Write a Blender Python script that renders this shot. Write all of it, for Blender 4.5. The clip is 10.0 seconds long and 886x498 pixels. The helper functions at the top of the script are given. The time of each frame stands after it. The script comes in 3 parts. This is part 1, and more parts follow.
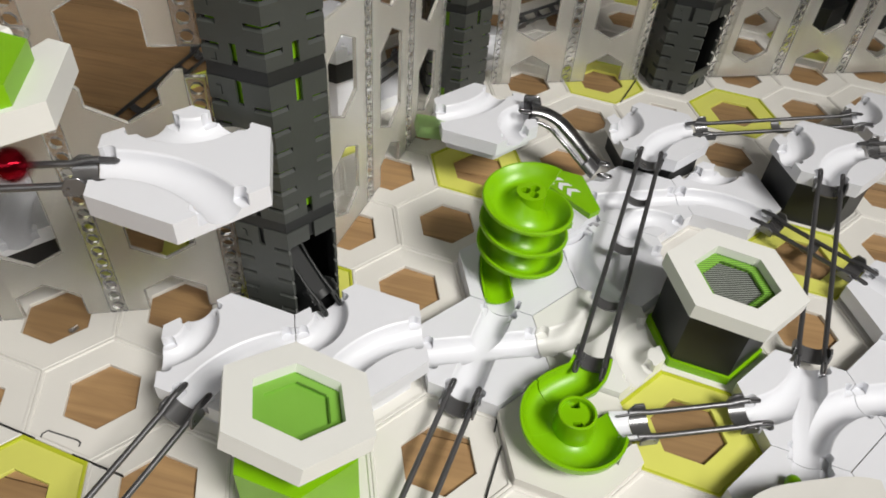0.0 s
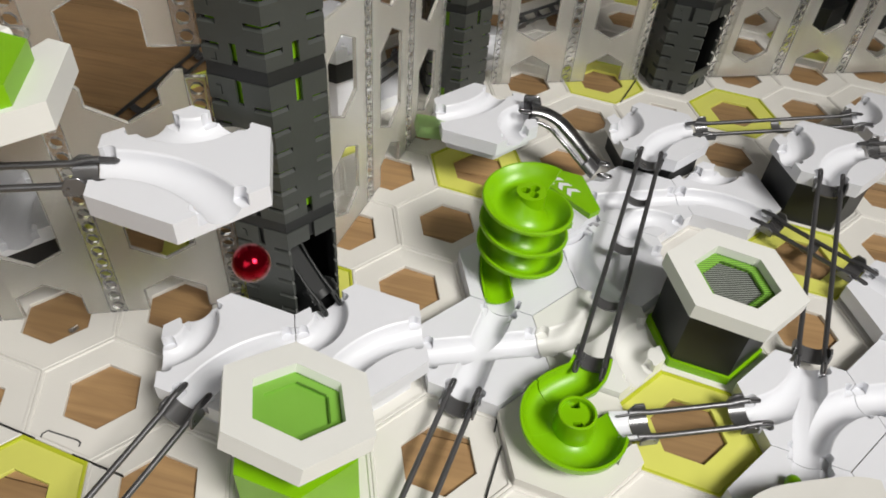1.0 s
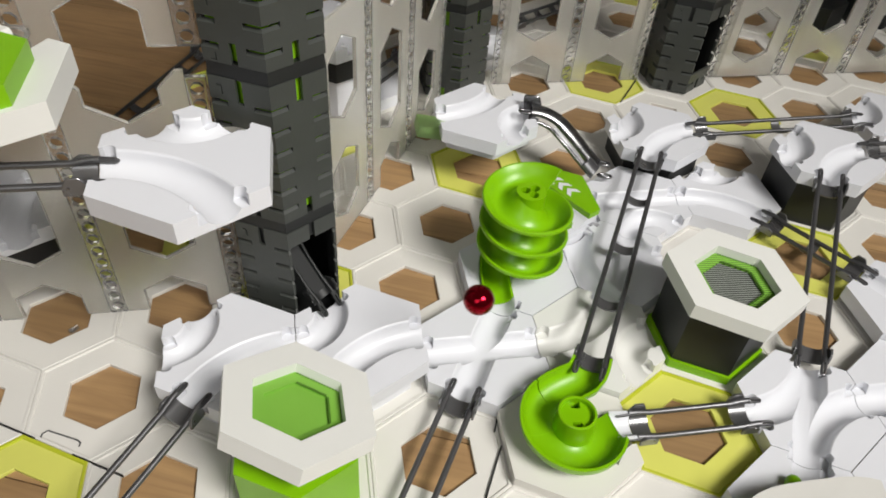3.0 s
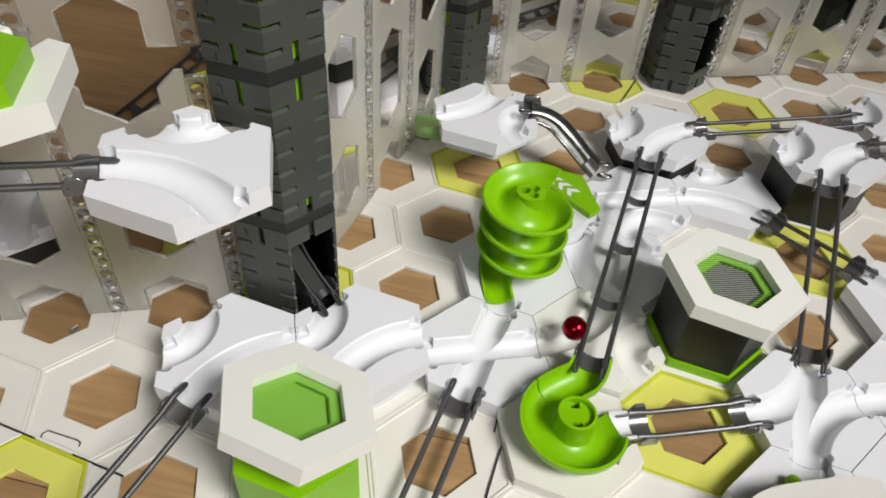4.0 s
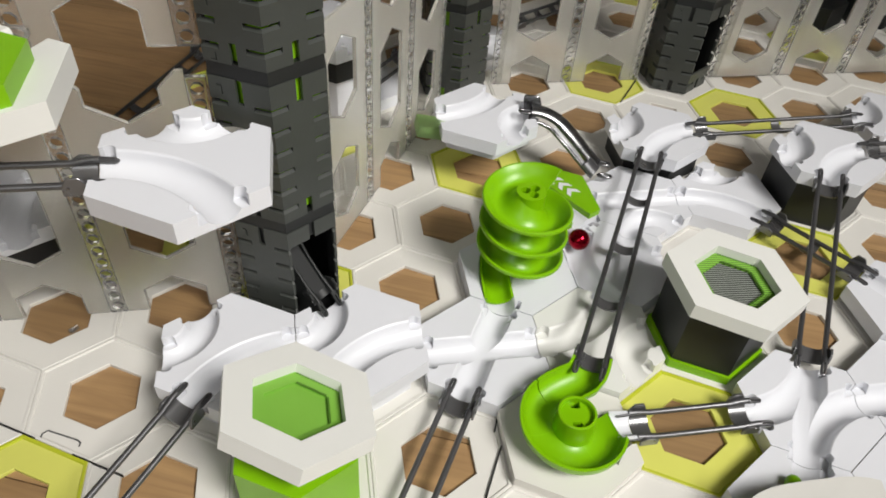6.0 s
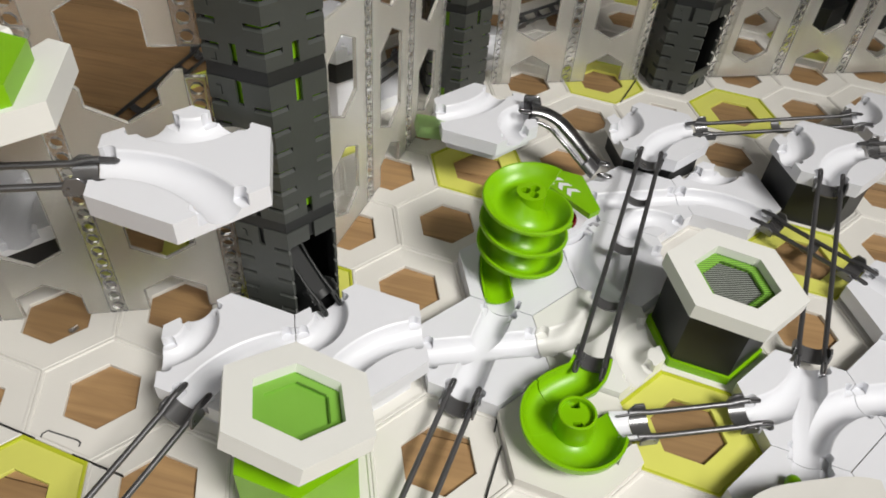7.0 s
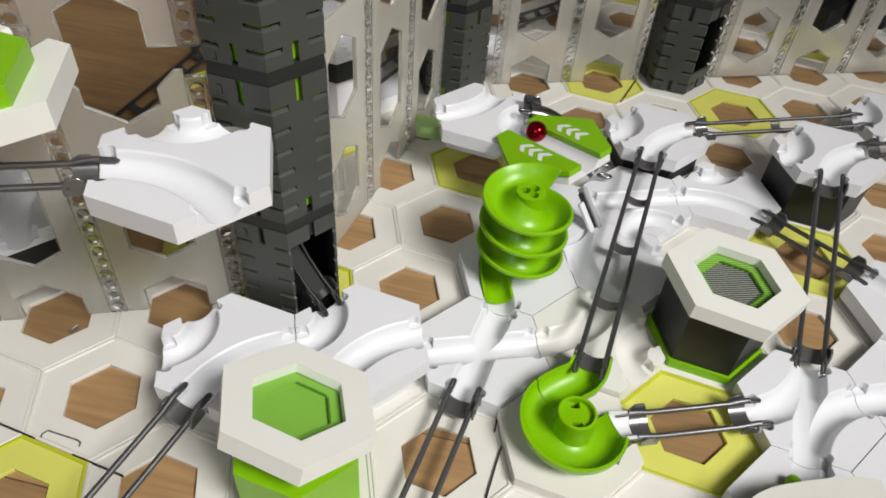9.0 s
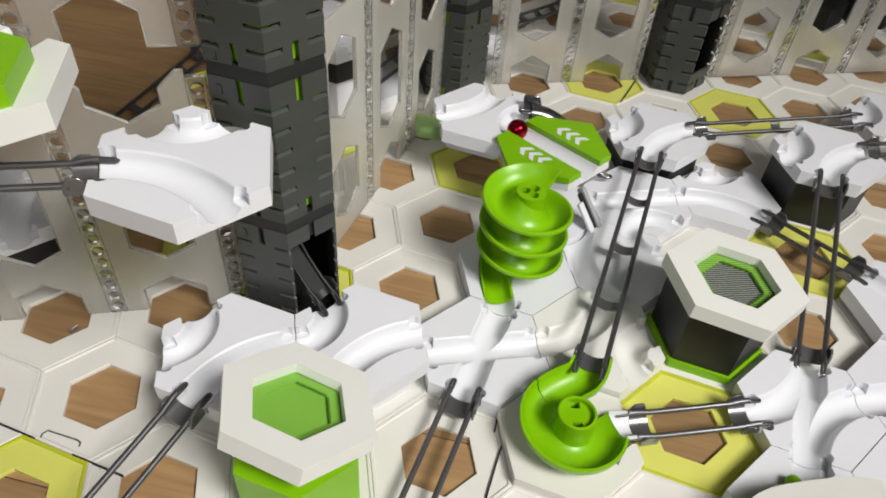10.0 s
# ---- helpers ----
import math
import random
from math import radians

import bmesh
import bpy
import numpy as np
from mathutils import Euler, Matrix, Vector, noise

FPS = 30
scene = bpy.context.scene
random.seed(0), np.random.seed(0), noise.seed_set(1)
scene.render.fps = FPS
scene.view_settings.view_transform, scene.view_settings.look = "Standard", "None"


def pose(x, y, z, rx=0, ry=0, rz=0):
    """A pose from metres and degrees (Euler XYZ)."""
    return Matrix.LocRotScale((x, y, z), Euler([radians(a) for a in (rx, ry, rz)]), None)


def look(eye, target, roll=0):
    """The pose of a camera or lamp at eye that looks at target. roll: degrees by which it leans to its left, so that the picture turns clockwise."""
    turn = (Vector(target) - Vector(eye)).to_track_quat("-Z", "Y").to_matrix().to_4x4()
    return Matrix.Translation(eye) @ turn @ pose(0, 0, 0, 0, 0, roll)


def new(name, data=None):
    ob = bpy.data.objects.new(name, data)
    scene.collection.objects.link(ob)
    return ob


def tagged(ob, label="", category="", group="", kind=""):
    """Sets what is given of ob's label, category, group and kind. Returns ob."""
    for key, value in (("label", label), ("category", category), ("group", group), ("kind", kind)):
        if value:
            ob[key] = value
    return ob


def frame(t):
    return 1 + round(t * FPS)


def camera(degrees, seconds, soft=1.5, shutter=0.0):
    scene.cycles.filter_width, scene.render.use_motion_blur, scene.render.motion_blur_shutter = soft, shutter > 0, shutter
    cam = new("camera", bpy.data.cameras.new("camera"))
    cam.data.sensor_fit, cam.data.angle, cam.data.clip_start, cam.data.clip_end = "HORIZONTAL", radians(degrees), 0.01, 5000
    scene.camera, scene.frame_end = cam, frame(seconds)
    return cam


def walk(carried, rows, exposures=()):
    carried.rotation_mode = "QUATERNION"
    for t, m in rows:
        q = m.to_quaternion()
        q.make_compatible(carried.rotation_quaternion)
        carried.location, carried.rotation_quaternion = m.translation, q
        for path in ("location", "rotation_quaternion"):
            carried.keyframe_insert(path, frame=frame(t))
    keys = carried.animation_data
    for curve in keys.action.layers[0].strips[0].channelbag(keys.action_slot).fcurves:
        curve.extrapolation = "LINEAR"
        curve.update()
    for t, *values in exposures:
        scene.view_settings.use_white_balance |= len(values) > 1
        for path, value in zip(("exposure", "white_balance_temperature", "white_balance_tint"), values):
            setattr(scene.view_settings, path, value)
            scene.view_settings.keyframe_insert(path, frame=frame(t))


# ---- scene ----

U = 0.06            # one cell of the base grid, flat to flat, in metres
S3 = math.sqrt(3.0)
R = 1 / S3          # corner radius of a cell, in cells

cam = camera(63.67, 10.0, soft=1.75, shutter=0.5)
EYE = pose(0.108035, -0.212507, 0.288073, 46.1767, -3.5272, -9.2431)
walk(cam, [(0.0, EYE), (10.0, EYE)])

# ---- light: unseen key and fill area lamps, and the pale room around ----
world = bpy.data.worlds.new("room_air")
scene.world = world
world.use_nodes = True
world.node_tree.nodes["Background"].inputs[0].default_value = (1.0, 0.97, 0.93, 1)
world.node_tree.nodes["Background"].inputs[1].default_value = 0.02
scene.view_settings.exposure = 0.0


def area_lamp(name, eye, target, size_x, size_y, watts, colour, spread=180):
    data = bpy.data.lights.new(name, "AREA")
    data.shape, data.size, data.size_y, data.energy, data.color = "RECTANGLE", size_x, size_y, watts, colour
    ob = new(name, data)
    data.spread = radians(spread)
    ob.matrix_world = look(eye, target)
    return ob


# Unseen key lamp without fixture; spread narrowed to dim the far right.
area_lamp("key_area_light", (0.80, -0.90, 1.33), (0.105, 0.07, 0.0), 0.6, 0.6, 4.5, (1.0, 0.97, 0.93), 60)
# Added fill lamp, no window there; brightens the left and the fronts.
area_lamp("fill_area_light", (-0.62, -1.45, 1.1), (0.0, 0.0, 0.0), 1.2, 1.0, 3.3, (0.97, 0.96, 0.95), 110)


# ---- materials ----
def material(name, colour, rough=0.4, metal=0.0, vary=0.06, scale=60.0, bump=0.02, bump_scale=900.0, coat=0.0, trans=0.0, ior=1.46,
             island=0.0):
    m = bpy.data.materials.new(name)
    m.use_nodes = True
    nt = m.node_tree
    n, l = nt.nodes, nt.links
    b = n["Principled BSDF"]
    b.inputs["Roughness"].default_value = rough
    b.inputs["Metallic"].default_value = metal
    b.inputs["Coat Weight"].default_value = coat
    b.inputs["Transmission Weight"].default_value = trans
    b.inputs["IOR"].default_value = ior
    co = n.new("ShaderNodeTexCoord")
    noi = n.new("ShaderNodeTexNoise")
    noi.inputs["Scale"].default_value = scale
    noi.inputs["Detail"].default_value = 6
    l.new(co.outputs["Object"], noi.inputs["Vector"])
    mix = n.new("ShaderNodeMix")
    mix.data_type = "RGBA"
    mix.inputs[6].default_value = (*[c * (1 - vary) for c in colour], 1)
    mix.inputs[7].default_value = (*[min(1, c * (1 + vary)) for c in colour], 1)
    l.new(noi.outputs["Fac"], mix.inputs[0])
    last = mix.outputs[2]
    if island:
        info = n.new("ShaderNodeObjectInfo")
        hsv = n.new("ShaderNodeHueSaturation")
        mr = n.new("ShaderNodeMapRange")
        mr.inputs[3].default_value, mr.inputs[4].default_value = 1 - island, 1 + island
        l.new(info.outputs["Random"], mr.inputs[0])
        l.new(mr.outputs[0], hsv.inputs["Value"])
        l.new(last, hsv.inputs["Color"])
        last = hsv.outputs[0]
    l.new(last, b.inputs["Base Color"])
    fine = n.new("ShaderNodeTexNoise")
    fine.inputs["Scale"].default_value = bump_scale
    fine.inputs["Detail"].default_value = 3
    l.new(co.outputs["Object"], fine.inputs["Vector"])
    bp = n.new("ShaderNodeBump")
    bp.inputs["Strength"].default_value = bump
    bp.inputs["Distance"].default_value = 0.001
    l.new(fine.outputs["Fac"], bp.inputs["Height"])
    l.new(bp.outputs[0], b.inputs["Normal"])
    rr = n.new("ShaderNodeMapRange")
    rr.inputs[3].default_value, rr.inputs[4].default_value = max(0.02, rough - 0.06), rough + 0.06
    l.new(noi.outputs["Fac"], rr.inputs[0])
    l.new(rr.outputs[0], b.inputs["Roughness"])
    return m


def wood_material():
    m = bpy.data.materials.new("laminate_wood")
    m.use_nodes = True
    n, l = m.node_tree.nodes, m.node_tree.links
    b = n["Principled BSDF"]
    co = n.new("ShaderNodeTexCoord")
    mp = n.new("ShaderNodeMapping")
    mp.inputs["Scale"].default_value = (9, 120, 9)
    l.new(co.outputs["Object"], mp.inputs[0])
    a = n.new("ShaderNodeTexNoise")
    a.inputs["Scale"].default_value, a.inputs["Detail"].default_value, a.inputs["Distortion"].default_value = 1.0, 9, 1.6
    l.new(mp.outputs[0], a.inputs["Vector"])
    ramp = n.new("ShaderNodeValToRGB")
    ramp.color_ramp.elements[0].position, ramp.color_ramp.elements[0].color = 0.27, (0.235, 0.140, 0.066, 1)
    ramp.color_ramp.elements[1].position, ramp.color_ramp.elements[1].color = 0.78, (0.375, 0.235, 0.108, 1)
    l.new(a.outputs["Fac"], ramp.inputs[0])
    info = n.new("ShaderNodeObjectInfo")
    mr = n.new("ShaderNodeMapRange")
    mr.inputs[3].default_value, mr.inputs[4].default_value = 0.70, 1.22
    l.new(info.outputs["Random"], mr.inputs[0])
    hsv = n.new("ShaderNodeHueSaturation")
    l.new(mr.outputs[0], hsv.inputs["Value"])
    l.new(ramp.outputs[0], hsv.inputs["Color"])
    l.new(hsv.outputs[0], b.inputs["Base Color"])
    b.inputs["Roughness"].default_value = 0.45
    bp = n.new("ShaderNodeBump")
    bp.inputs["Strength"].default_value, bp.inputs["Distance"].default_value = 0.15, 0.0006
    l.new(a.outputs["Fac"], bp.inputs["Height"])
    l.new(bp.outputs[0], b.inputs["Normal"])
    return m


WHITE = material("white_plastic", (0.695, 0.705, 0.74), 0.36, vary=0.02, coat=0.0)
BASE = material("base_plate_white", (0.685, 0.668, 0.622), 0.42, vary=0.03, scale=25, island=0.03)
CREAM = material("cream_plastic", (0.72, 0.722, 0.685), 0.4, vary=0.02)
LIME = material("lime_base", (0.61, 0.615, 0.13), 0.3, vary=0.08, scale=30, island=0.06)
LIME_RIM = material("lime_rim", (0.43, 0.47, 0.025), 0.4, vary=0.05)
GREEN = material("green_plastic", (0.19, 0.435, 0.001), 0.33, vary=0.06)
# Copy of the green, its tone set to offset shade inside tower slots.
CORE = material("slot_green_plastic", (0.22, 0.50, 0.004), 0.45, vary=0.08)
# Thread green darkened to carry the shadow along the sheet's edge.
STITCH = material("shaded_green_thread", (0.07, 0.17, 0.015), 0.6)
RUBBER = material("green_rubber", (0.19, 0.42, 0.05), 0.55, vary=0.05, bump=0.1)
BLACK = material("dark_grey_plastic", (0.046, 0.050, 0.045), 0.4, vary=0.12, bump=0.08)
BAND = material("black_plastic", (0.013, 0.014, 0.014), 0.46, vary=0.1)
RAIL = material("gunmetal", (0.15, 0.15, 0.155), 0.37, metal=0.8, vary=0.1)
CLIP = material("dark_grey_clip", (0.20, 0.20, 0.205), 0.28, metal=0.75, vary=0.1)
CHROME = material("satin_steel", (0.25, 0.25, 0.255), 0.27, metal=1.0, vary=0.06)
RED = material("red_metallic", (0.27, 0.002, 0.012), 0.13, metal=0.9, vary=0.03, bump=0.0)
GREY = material("warm_grey_plastic", (0.62, 0.61, 0.57), 0.45)
GREYBAR = material("grey_plastic_bar", (0.34, 0.34, 0.36), 0.4)
GREYWHITE = material("pale_grey_plastic", (0.60, 0.60, 0.63), 0.4)
FROST = material("frosted_plastic", (0.90, 0.885, 0.825), 0.42, trans=0.81, ior=1.18, vary=0.02, bump=0.05)
CLEAR = material("clear_plastic", (0.95, 0.95, 0.93), 0.09, trans=0.92, ior=1.35, vary=0.02)
CLEARGREEN = material("clear_green_plastic", (0.44, 0.66, 0.27), 0.38, trans=0.9, ior=1.3)
def hatch_material(name, low, dark, high, light, scale):
    m = material(name, light, 0.6)
    n, l = m.node_tree.nodes, m.node_tree.links
    wave = n.new("ShaderNodeTexWave")
    wave.bands_direction = "Y"
    wave.inputs["Scale"].default_value = scale
    wave.inputs["Distortion"].default_value = 0.4
    co = n.new("ShaderNodeTexCoord")
    l.new(co.outputs["Object"], wave.inputs["Vector"])
    ramp = n.new("ShaderNodeValToRGB")
    ramp.color_ramp.elements[0].position, ramp.color_ramp.elements[0].color = low, (*dark, 1)
    ramp.color_ramp.elements[1].position, ramp.color_ramp.elements[1].color = high, (*light, 1)
    l.new(wave.outputs["Fac"], ramp.inputs[0])
    l.new(ramp.outputs[0], n["Principled BSDF"].inputs["Base Color"])
    return m


HATCH = hatch_material("fine_mesh", 0.42, (0.012, 0.015, 0.012), 0.6, (0.26, 0.28, 0.25), 230.0)
HATCH_GREEN = hatch_material("green_mesh", 0.10, (0.05, 0.11, 0.02), 0.34, (0.21, 0.46, 0.05), 230.0)
WOOD = wood_material()
# Unseen room surfaces; tones chosen for the bounce light they give.
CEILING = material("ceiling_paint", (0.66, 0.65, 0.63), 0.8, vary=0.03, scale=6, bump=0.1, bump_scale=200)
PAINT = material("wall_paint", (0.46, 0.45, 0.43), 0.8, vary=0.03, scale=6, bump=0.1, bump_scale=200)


# ---- building helpers: all shapes in cells, turned into metres here ----
def finish(me, angle=32):
    me.shade_smooth()
    me.set_sharp_from_angle(angle=radians(angle))
    return me


def to_mesh(name, bm, mat, angle=32):
    bmesh.ops.scale(bm, vec=(U, U, U), verts=bm.verts)
    bmesh.ops.recalc_face_normals(bm, faces=bm.faces)
    me = bpy.data.meshes.new(name)
    bm.to_mesh(me)
    bm.free()
    me.materials.append(mat)
    return finish(me, angle)


def part(name, shape, mat, parent, label="", m=None):
    me = to_mesh(name, shape, mat) if isinstance(shape, bmesh.types.BMesh) else shape
    ob = new(name, me)
    ob.parent = parent
    if m is not None:
        ob.matrix_basis = m
    return tagged(ob, label)


def thing(name, label, category, m, group="", kind=""):
    ob = new(name)
    ob.empty_display_size = 0.01
    ob.matrix_basis = m
    return tagged(ob, label, category, group, kind)


def centre(i, j):
    return i + 0.5 * j, S3 / 2 * j


def at(x, y, z, rx=0, ry=0, rz=0):
    return pose(x * U, y * U, z * U, rx, ry, rz)


def at_cell(i, j, z, rz=0):
    x, y = centre(i, j)
    return at(x, y, z, 0, 0, rz)


def prism(n, radius, z0, z1, turn=30, bevel=0.0, hole=0.0, top=None, bm=None):
    """An upright n-sided prism, with a through hole of the given radius and bevelled edges."""
    bm = bm or bmesh.new()
    rings = []
    for z, r in ((z0, radius), (z1, top or radius)):
        rings.append([bm.verts.new((r * math.cos(radians(turn + 360 / n * k)), r * math.sin(radians(turn + 360 / n * k)), z)) for k in range(n)])
    faces = []
    for k in range(n):
        faces.append(bm.faces.new((rings[0][k], rings[0][(k + 1) % n], rings[1][(k + 1) % n], rings[1][k])))
    if hole:
        inner = []
        for z in (z0, z1):
            inner.append([bm.verts.new((hole * math.cos(radians(turn + 360 / n * k)), hole * math.sin(radians(turn + 360 / n * k)), z)) for k in range(n)])
        for k in range(n):
            q = (k + 1) % n
            bm.faces.new((inner[0][q], inner[0][k], inner[1][k], inner[1][q]))
            bm.faces.new((rings[1][k], rings[1][q], inner[1][q], inner[1][k]))
            bm.faces.new((rings[0][q], rings[0][k], inner[0][k], inner[0][q]))
    else:
        bm.faces.new(rings[0][::-1])
        bm.faces.new(rings[1])
    if bevel:
        es = [e for e in bm.edges if len(e.link_faces) == 2 and e.calc_face_angle(0) > 0.5]
        bmesh.ops.bevel(bm, geom=es, offset=bevel, segments=2, affect="EDGES", profile=0.6)
    return bm


def box(x0, x1, y0, y1, z0, z1, bm=None, m=None, bevel=0.0):
    own = bmesh.new()
    v = [own.verts.new((x, y, z)) for x in (x0, x1) for y in (y0, y1) for z in (z0, z1)]
    for f in ((0, 1, 3, 2), (4, 6, 7, 5), (0, 4, 5, 1), (2, 3, 7, 6), (0, 2, 6, 4), (1, 5, 7, 3)):
        own.faces.new([v[k] for k in f])
    if bevel:
        bmesh.ops.bevel(own, geom=list(own.edges), offset=bevel, segments=2, affect="EDGES", profile=0.6)
    if m is not None:
        own.transform(m)
    if bm is None:
        return own
    join(bm, own)
    return bm


def join(bm, other):
    me = bpy.data.meshes.new("join")
    other.to_mesh(me)
    other.free()
    bm.from_mesh(me)
    bpy.data.meshes.remove(me)
    return bm


def sweep(path, profile, bm=None, closed=True, caps=True):
    """Sweeps a profile of (sideways, up) along points of a path; sideways stays level."""
    bm = bm or bmesh.new()
    pts = [Vector(p) for p in path]
    rows = []
    for k, p in enumerate(pts):
        d = (pts[min(k + 1, len(pts) - 1)] - pts[max(k - 1, 0)]).normalized()
        side = d.cross(Vector((0, 0, 1)))
        side = side.normalized() if side.length > 1e-6 else Vector((1, 0, 0))
        up = side.cross(d).normalized()
        rows.append([bm.verts.new(p + side * a + up * b) for a, b in profile])
    n = len(profile)
    for r0, r1 in zip(rows, rows[1:]):
        for k in range(n if closed else n - 1):
            bm.faces.new((r0[k], r0[(k + 1) % n], r1[(k + 1) % n], r1[k]))
    if caps and closed:
        bm.faces.new(rows[0][::-1])
        bm.faces.new(rows[-1])
    return bm


def circle(r, n=12):
    return [(r * math.cos(2 * math.pi * k / n), r * math.sin(2 * math.pi * k / n)) for k in range(n)]


def carve(name, bm, cutters, mat, angle=32):
    """The body with the cutters taken out of it, as a mesh."""
    bmesh.ops.recalc_face_normals(bm, faces=bm.faces)
    me = bpy.data.meshes.new(name)
    bm.to_mesh(me)
    bm.free()
    ob = new("body", me)
    temps = [ob]
    for c in cutters:
        bmesh.ops.recalc_face_normals(c, faces=c.faces)
        cm = bpy.data.meshes.new("cutter")
        c.to_mesh(cm)
        c.free()
        co = new("cutter", cm)
        temps.append(co)
        mod = ob.modifiers.new("cut", "BOOLEAN")
        mod.operation, mod.object, mod.solver = "DIFFERENCE", co, "EXACT"
    bpy.context.view_layer.update()
    out = bpy.data.meshes.new_from_object(ob.evaluated_get(bpy.context.evaluated_depsgraph_get()))
    for o in temps:
        d = o.data
        bpy.data.objects.remove(o)
        bpy.data.meshes.remove(d)
    out.name = name
    out.transform(Matrix.Diagonal((U, U, U, 1)))
    out.materials.clear()
    out.materials.append(mat)
    return finish(out, angle)


# ---- the room: wooden floor, walls, ceiling ----
def clip(poly, inside, meet):
    out = []
    for p, q in zip(poly, poly[1:] + poly[:1]):
        if inside(p):
            out.append(p)
        if inside(p) != inside(q):
            out.append(meet(p, q))
    return out


def clip_to_room(poly, x0, x1, y0, y1):
    """Cuts a polygon to the rectangle of the room."""
    for axis, limit, sign in ((0, x0, 1), (0, x1, -1), (1, y0, 1), (1, y1, -1)):
        poly = clip(poly, lambda p: sign * (p[axis] - limit) >= 0, lambda p, q: p.lerp(q, (limit - p[axis]) / (q[axis] - p[axis])))
        if len(poly) < 3:
            return []
    return poly


def room():
    slant = Matrix.Rotation(radians(-22), 2)
    floor = thing("floor", "brown laminate wood floor under the base plates", "floor", pose(0, 0, -0.036 * U, 0, 0, -22), kind="structure")
    rng = random.Random(11)
    width, gap = 0.066, 0.0003
    for k in range(-36, 37):
        y0 = k * width + 0.02
        x = -2.6 + rng.uniform(-0.6, 0)
        while x < 2.9:
            poly = [slant @ Vector(p) for p in ((x + gap, y0 + gap), (x + 0.6 - gap, y0 + gap), (x + 0.6 - gap, y0 + width - gap), (x + gap, y0 + width - gap))]
            poly = [slant.inverted() @ p for p in clip_to_room(poly, -1.3, 2.0, -1.65, 1.6)]
            x += 0.6
            if not poly:
                continue
            bm = bmesh.new()
            top = [bm.verts.new((p.x / U, p.y / U, 0)) for p in poly]
            low = [bm.verts.new((p.x / U, p.y / U, -0.2)) for p in poly]
            bm.faces.new(top)
            bm.faces.new(low[::-1])
            for e in range(len(poly)):
                bm.faces.new((top[e], low[e], low[(e + 1) % len(poly)], top[(e + 1) % len(poly)]))
            part("plank", bm, WOOD, floor)
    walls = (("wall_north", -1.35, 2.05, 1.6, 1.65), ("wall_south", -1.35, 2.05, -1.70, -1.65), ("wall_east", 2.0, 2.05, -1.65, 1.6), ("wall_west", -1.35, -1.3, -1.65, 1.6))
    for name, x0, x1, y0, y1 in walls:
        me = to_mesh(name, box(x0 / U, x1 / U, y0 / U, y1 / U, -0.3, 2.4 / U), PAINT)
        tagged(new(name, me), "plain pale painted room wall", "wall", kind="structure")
    me = to_mesh("ceiling", box(-1.35 / U, 2.05 / U, -1.70 / U, 1.65 / U, 2.4 / U, 2.45 / U), CEILING)
    tagged(new("ceiling", me), "plain white painted ceiling", "ceiling", kind="structure")


room()

# ---- base plates: one hexagonal ring a cell ----
LIME_CELLS = {(5, -1), (2, 3), (3, 5), (5, 4), (6, 1), (0, -1), (1, 1), (-1, 2), (6, 6), (0, 4), (9, 3), (3, 8), (-2, 5)}


def cell_mesh(mat, name, rim=None):
    bm = bmesh.new()
    prof = ((0.303, -0.034), (0.303, -0.005), (0.308, 0.0), (0.540, 0.0), (0.549, 0.014), (0.570, 0.014), (0.5755, 0.010), (0.5755, -0.034))
    rings = [[bm.verts.new((r * math.cos(radians(30 + 60 * k)), r * math.sin(radians(30 + 60 * k)), z)) for k in range(6)] for r, z in prof]
    for a, b in zip(rings, rings[1:] + rings[:1]):
        for k in range(6):
            f = bm.faces.new((a[k], a[(k + 1) % 6], b[(k + 1) % 6], b[k]))
            f.material_index = 1 if rim and rings.index(a) in (3, 4) else 0
    me = to_mesh(name, bm, mat, 25)
    if rim:
        me.materials.append(rim)
    return me


def base_plates():
    plate = thing("base_plate", "off-white plastic base plates of hexagonal cells with open centres", "base plate", pose(0, 0, 0), kind="structure")
    white, lime = cell_mesh(BASE, "cell"), cell_mesh(LIME, "lime_cell", LIME_RIM)
    for j in range(-3, 10):
        for i in range(-5, 13):
            x, y = centre(i, j)
            if (i, j) != (-2, 5) and (x < -1.6 - 0.2 * j or x > 10.6 or (x < 0.8 and j > 3) or (x < 2.6 and j > 6)):
                continue
            part("cell", lime if (i, j) in LIME_CELLS else white, None, plate, "lime-yellow cell" if (i, j) in LIME_CELLS else "", at(x, y, 0))


base_plates()


# ---- track tiles ----
CH = 0.122


def channel_profile(depth=0.0):
    p = [(-CH - 0.022, 0.2), (-CH - 0.022, 0.004), (-CH - 0.006, -0.006), (-CH, -0.018)]
    p += [(-CH * math.cos(a), -0.018 - CH * 0.92 * math.sin(a)) for a in np.linspace(0, math.pi, 13)[1:-1]]
    p += [(CH, -0.018), (CH + 0.006, -0.006), (CH + 0.022, 0.004), (CH + 0.022, 0.2)]
    return [(a, b + depth) for a, b in p]


def d2(a, r=1.0):
    return Vector((r * math.cos(radians(a)), r * math.sin(radians(a)), 0))


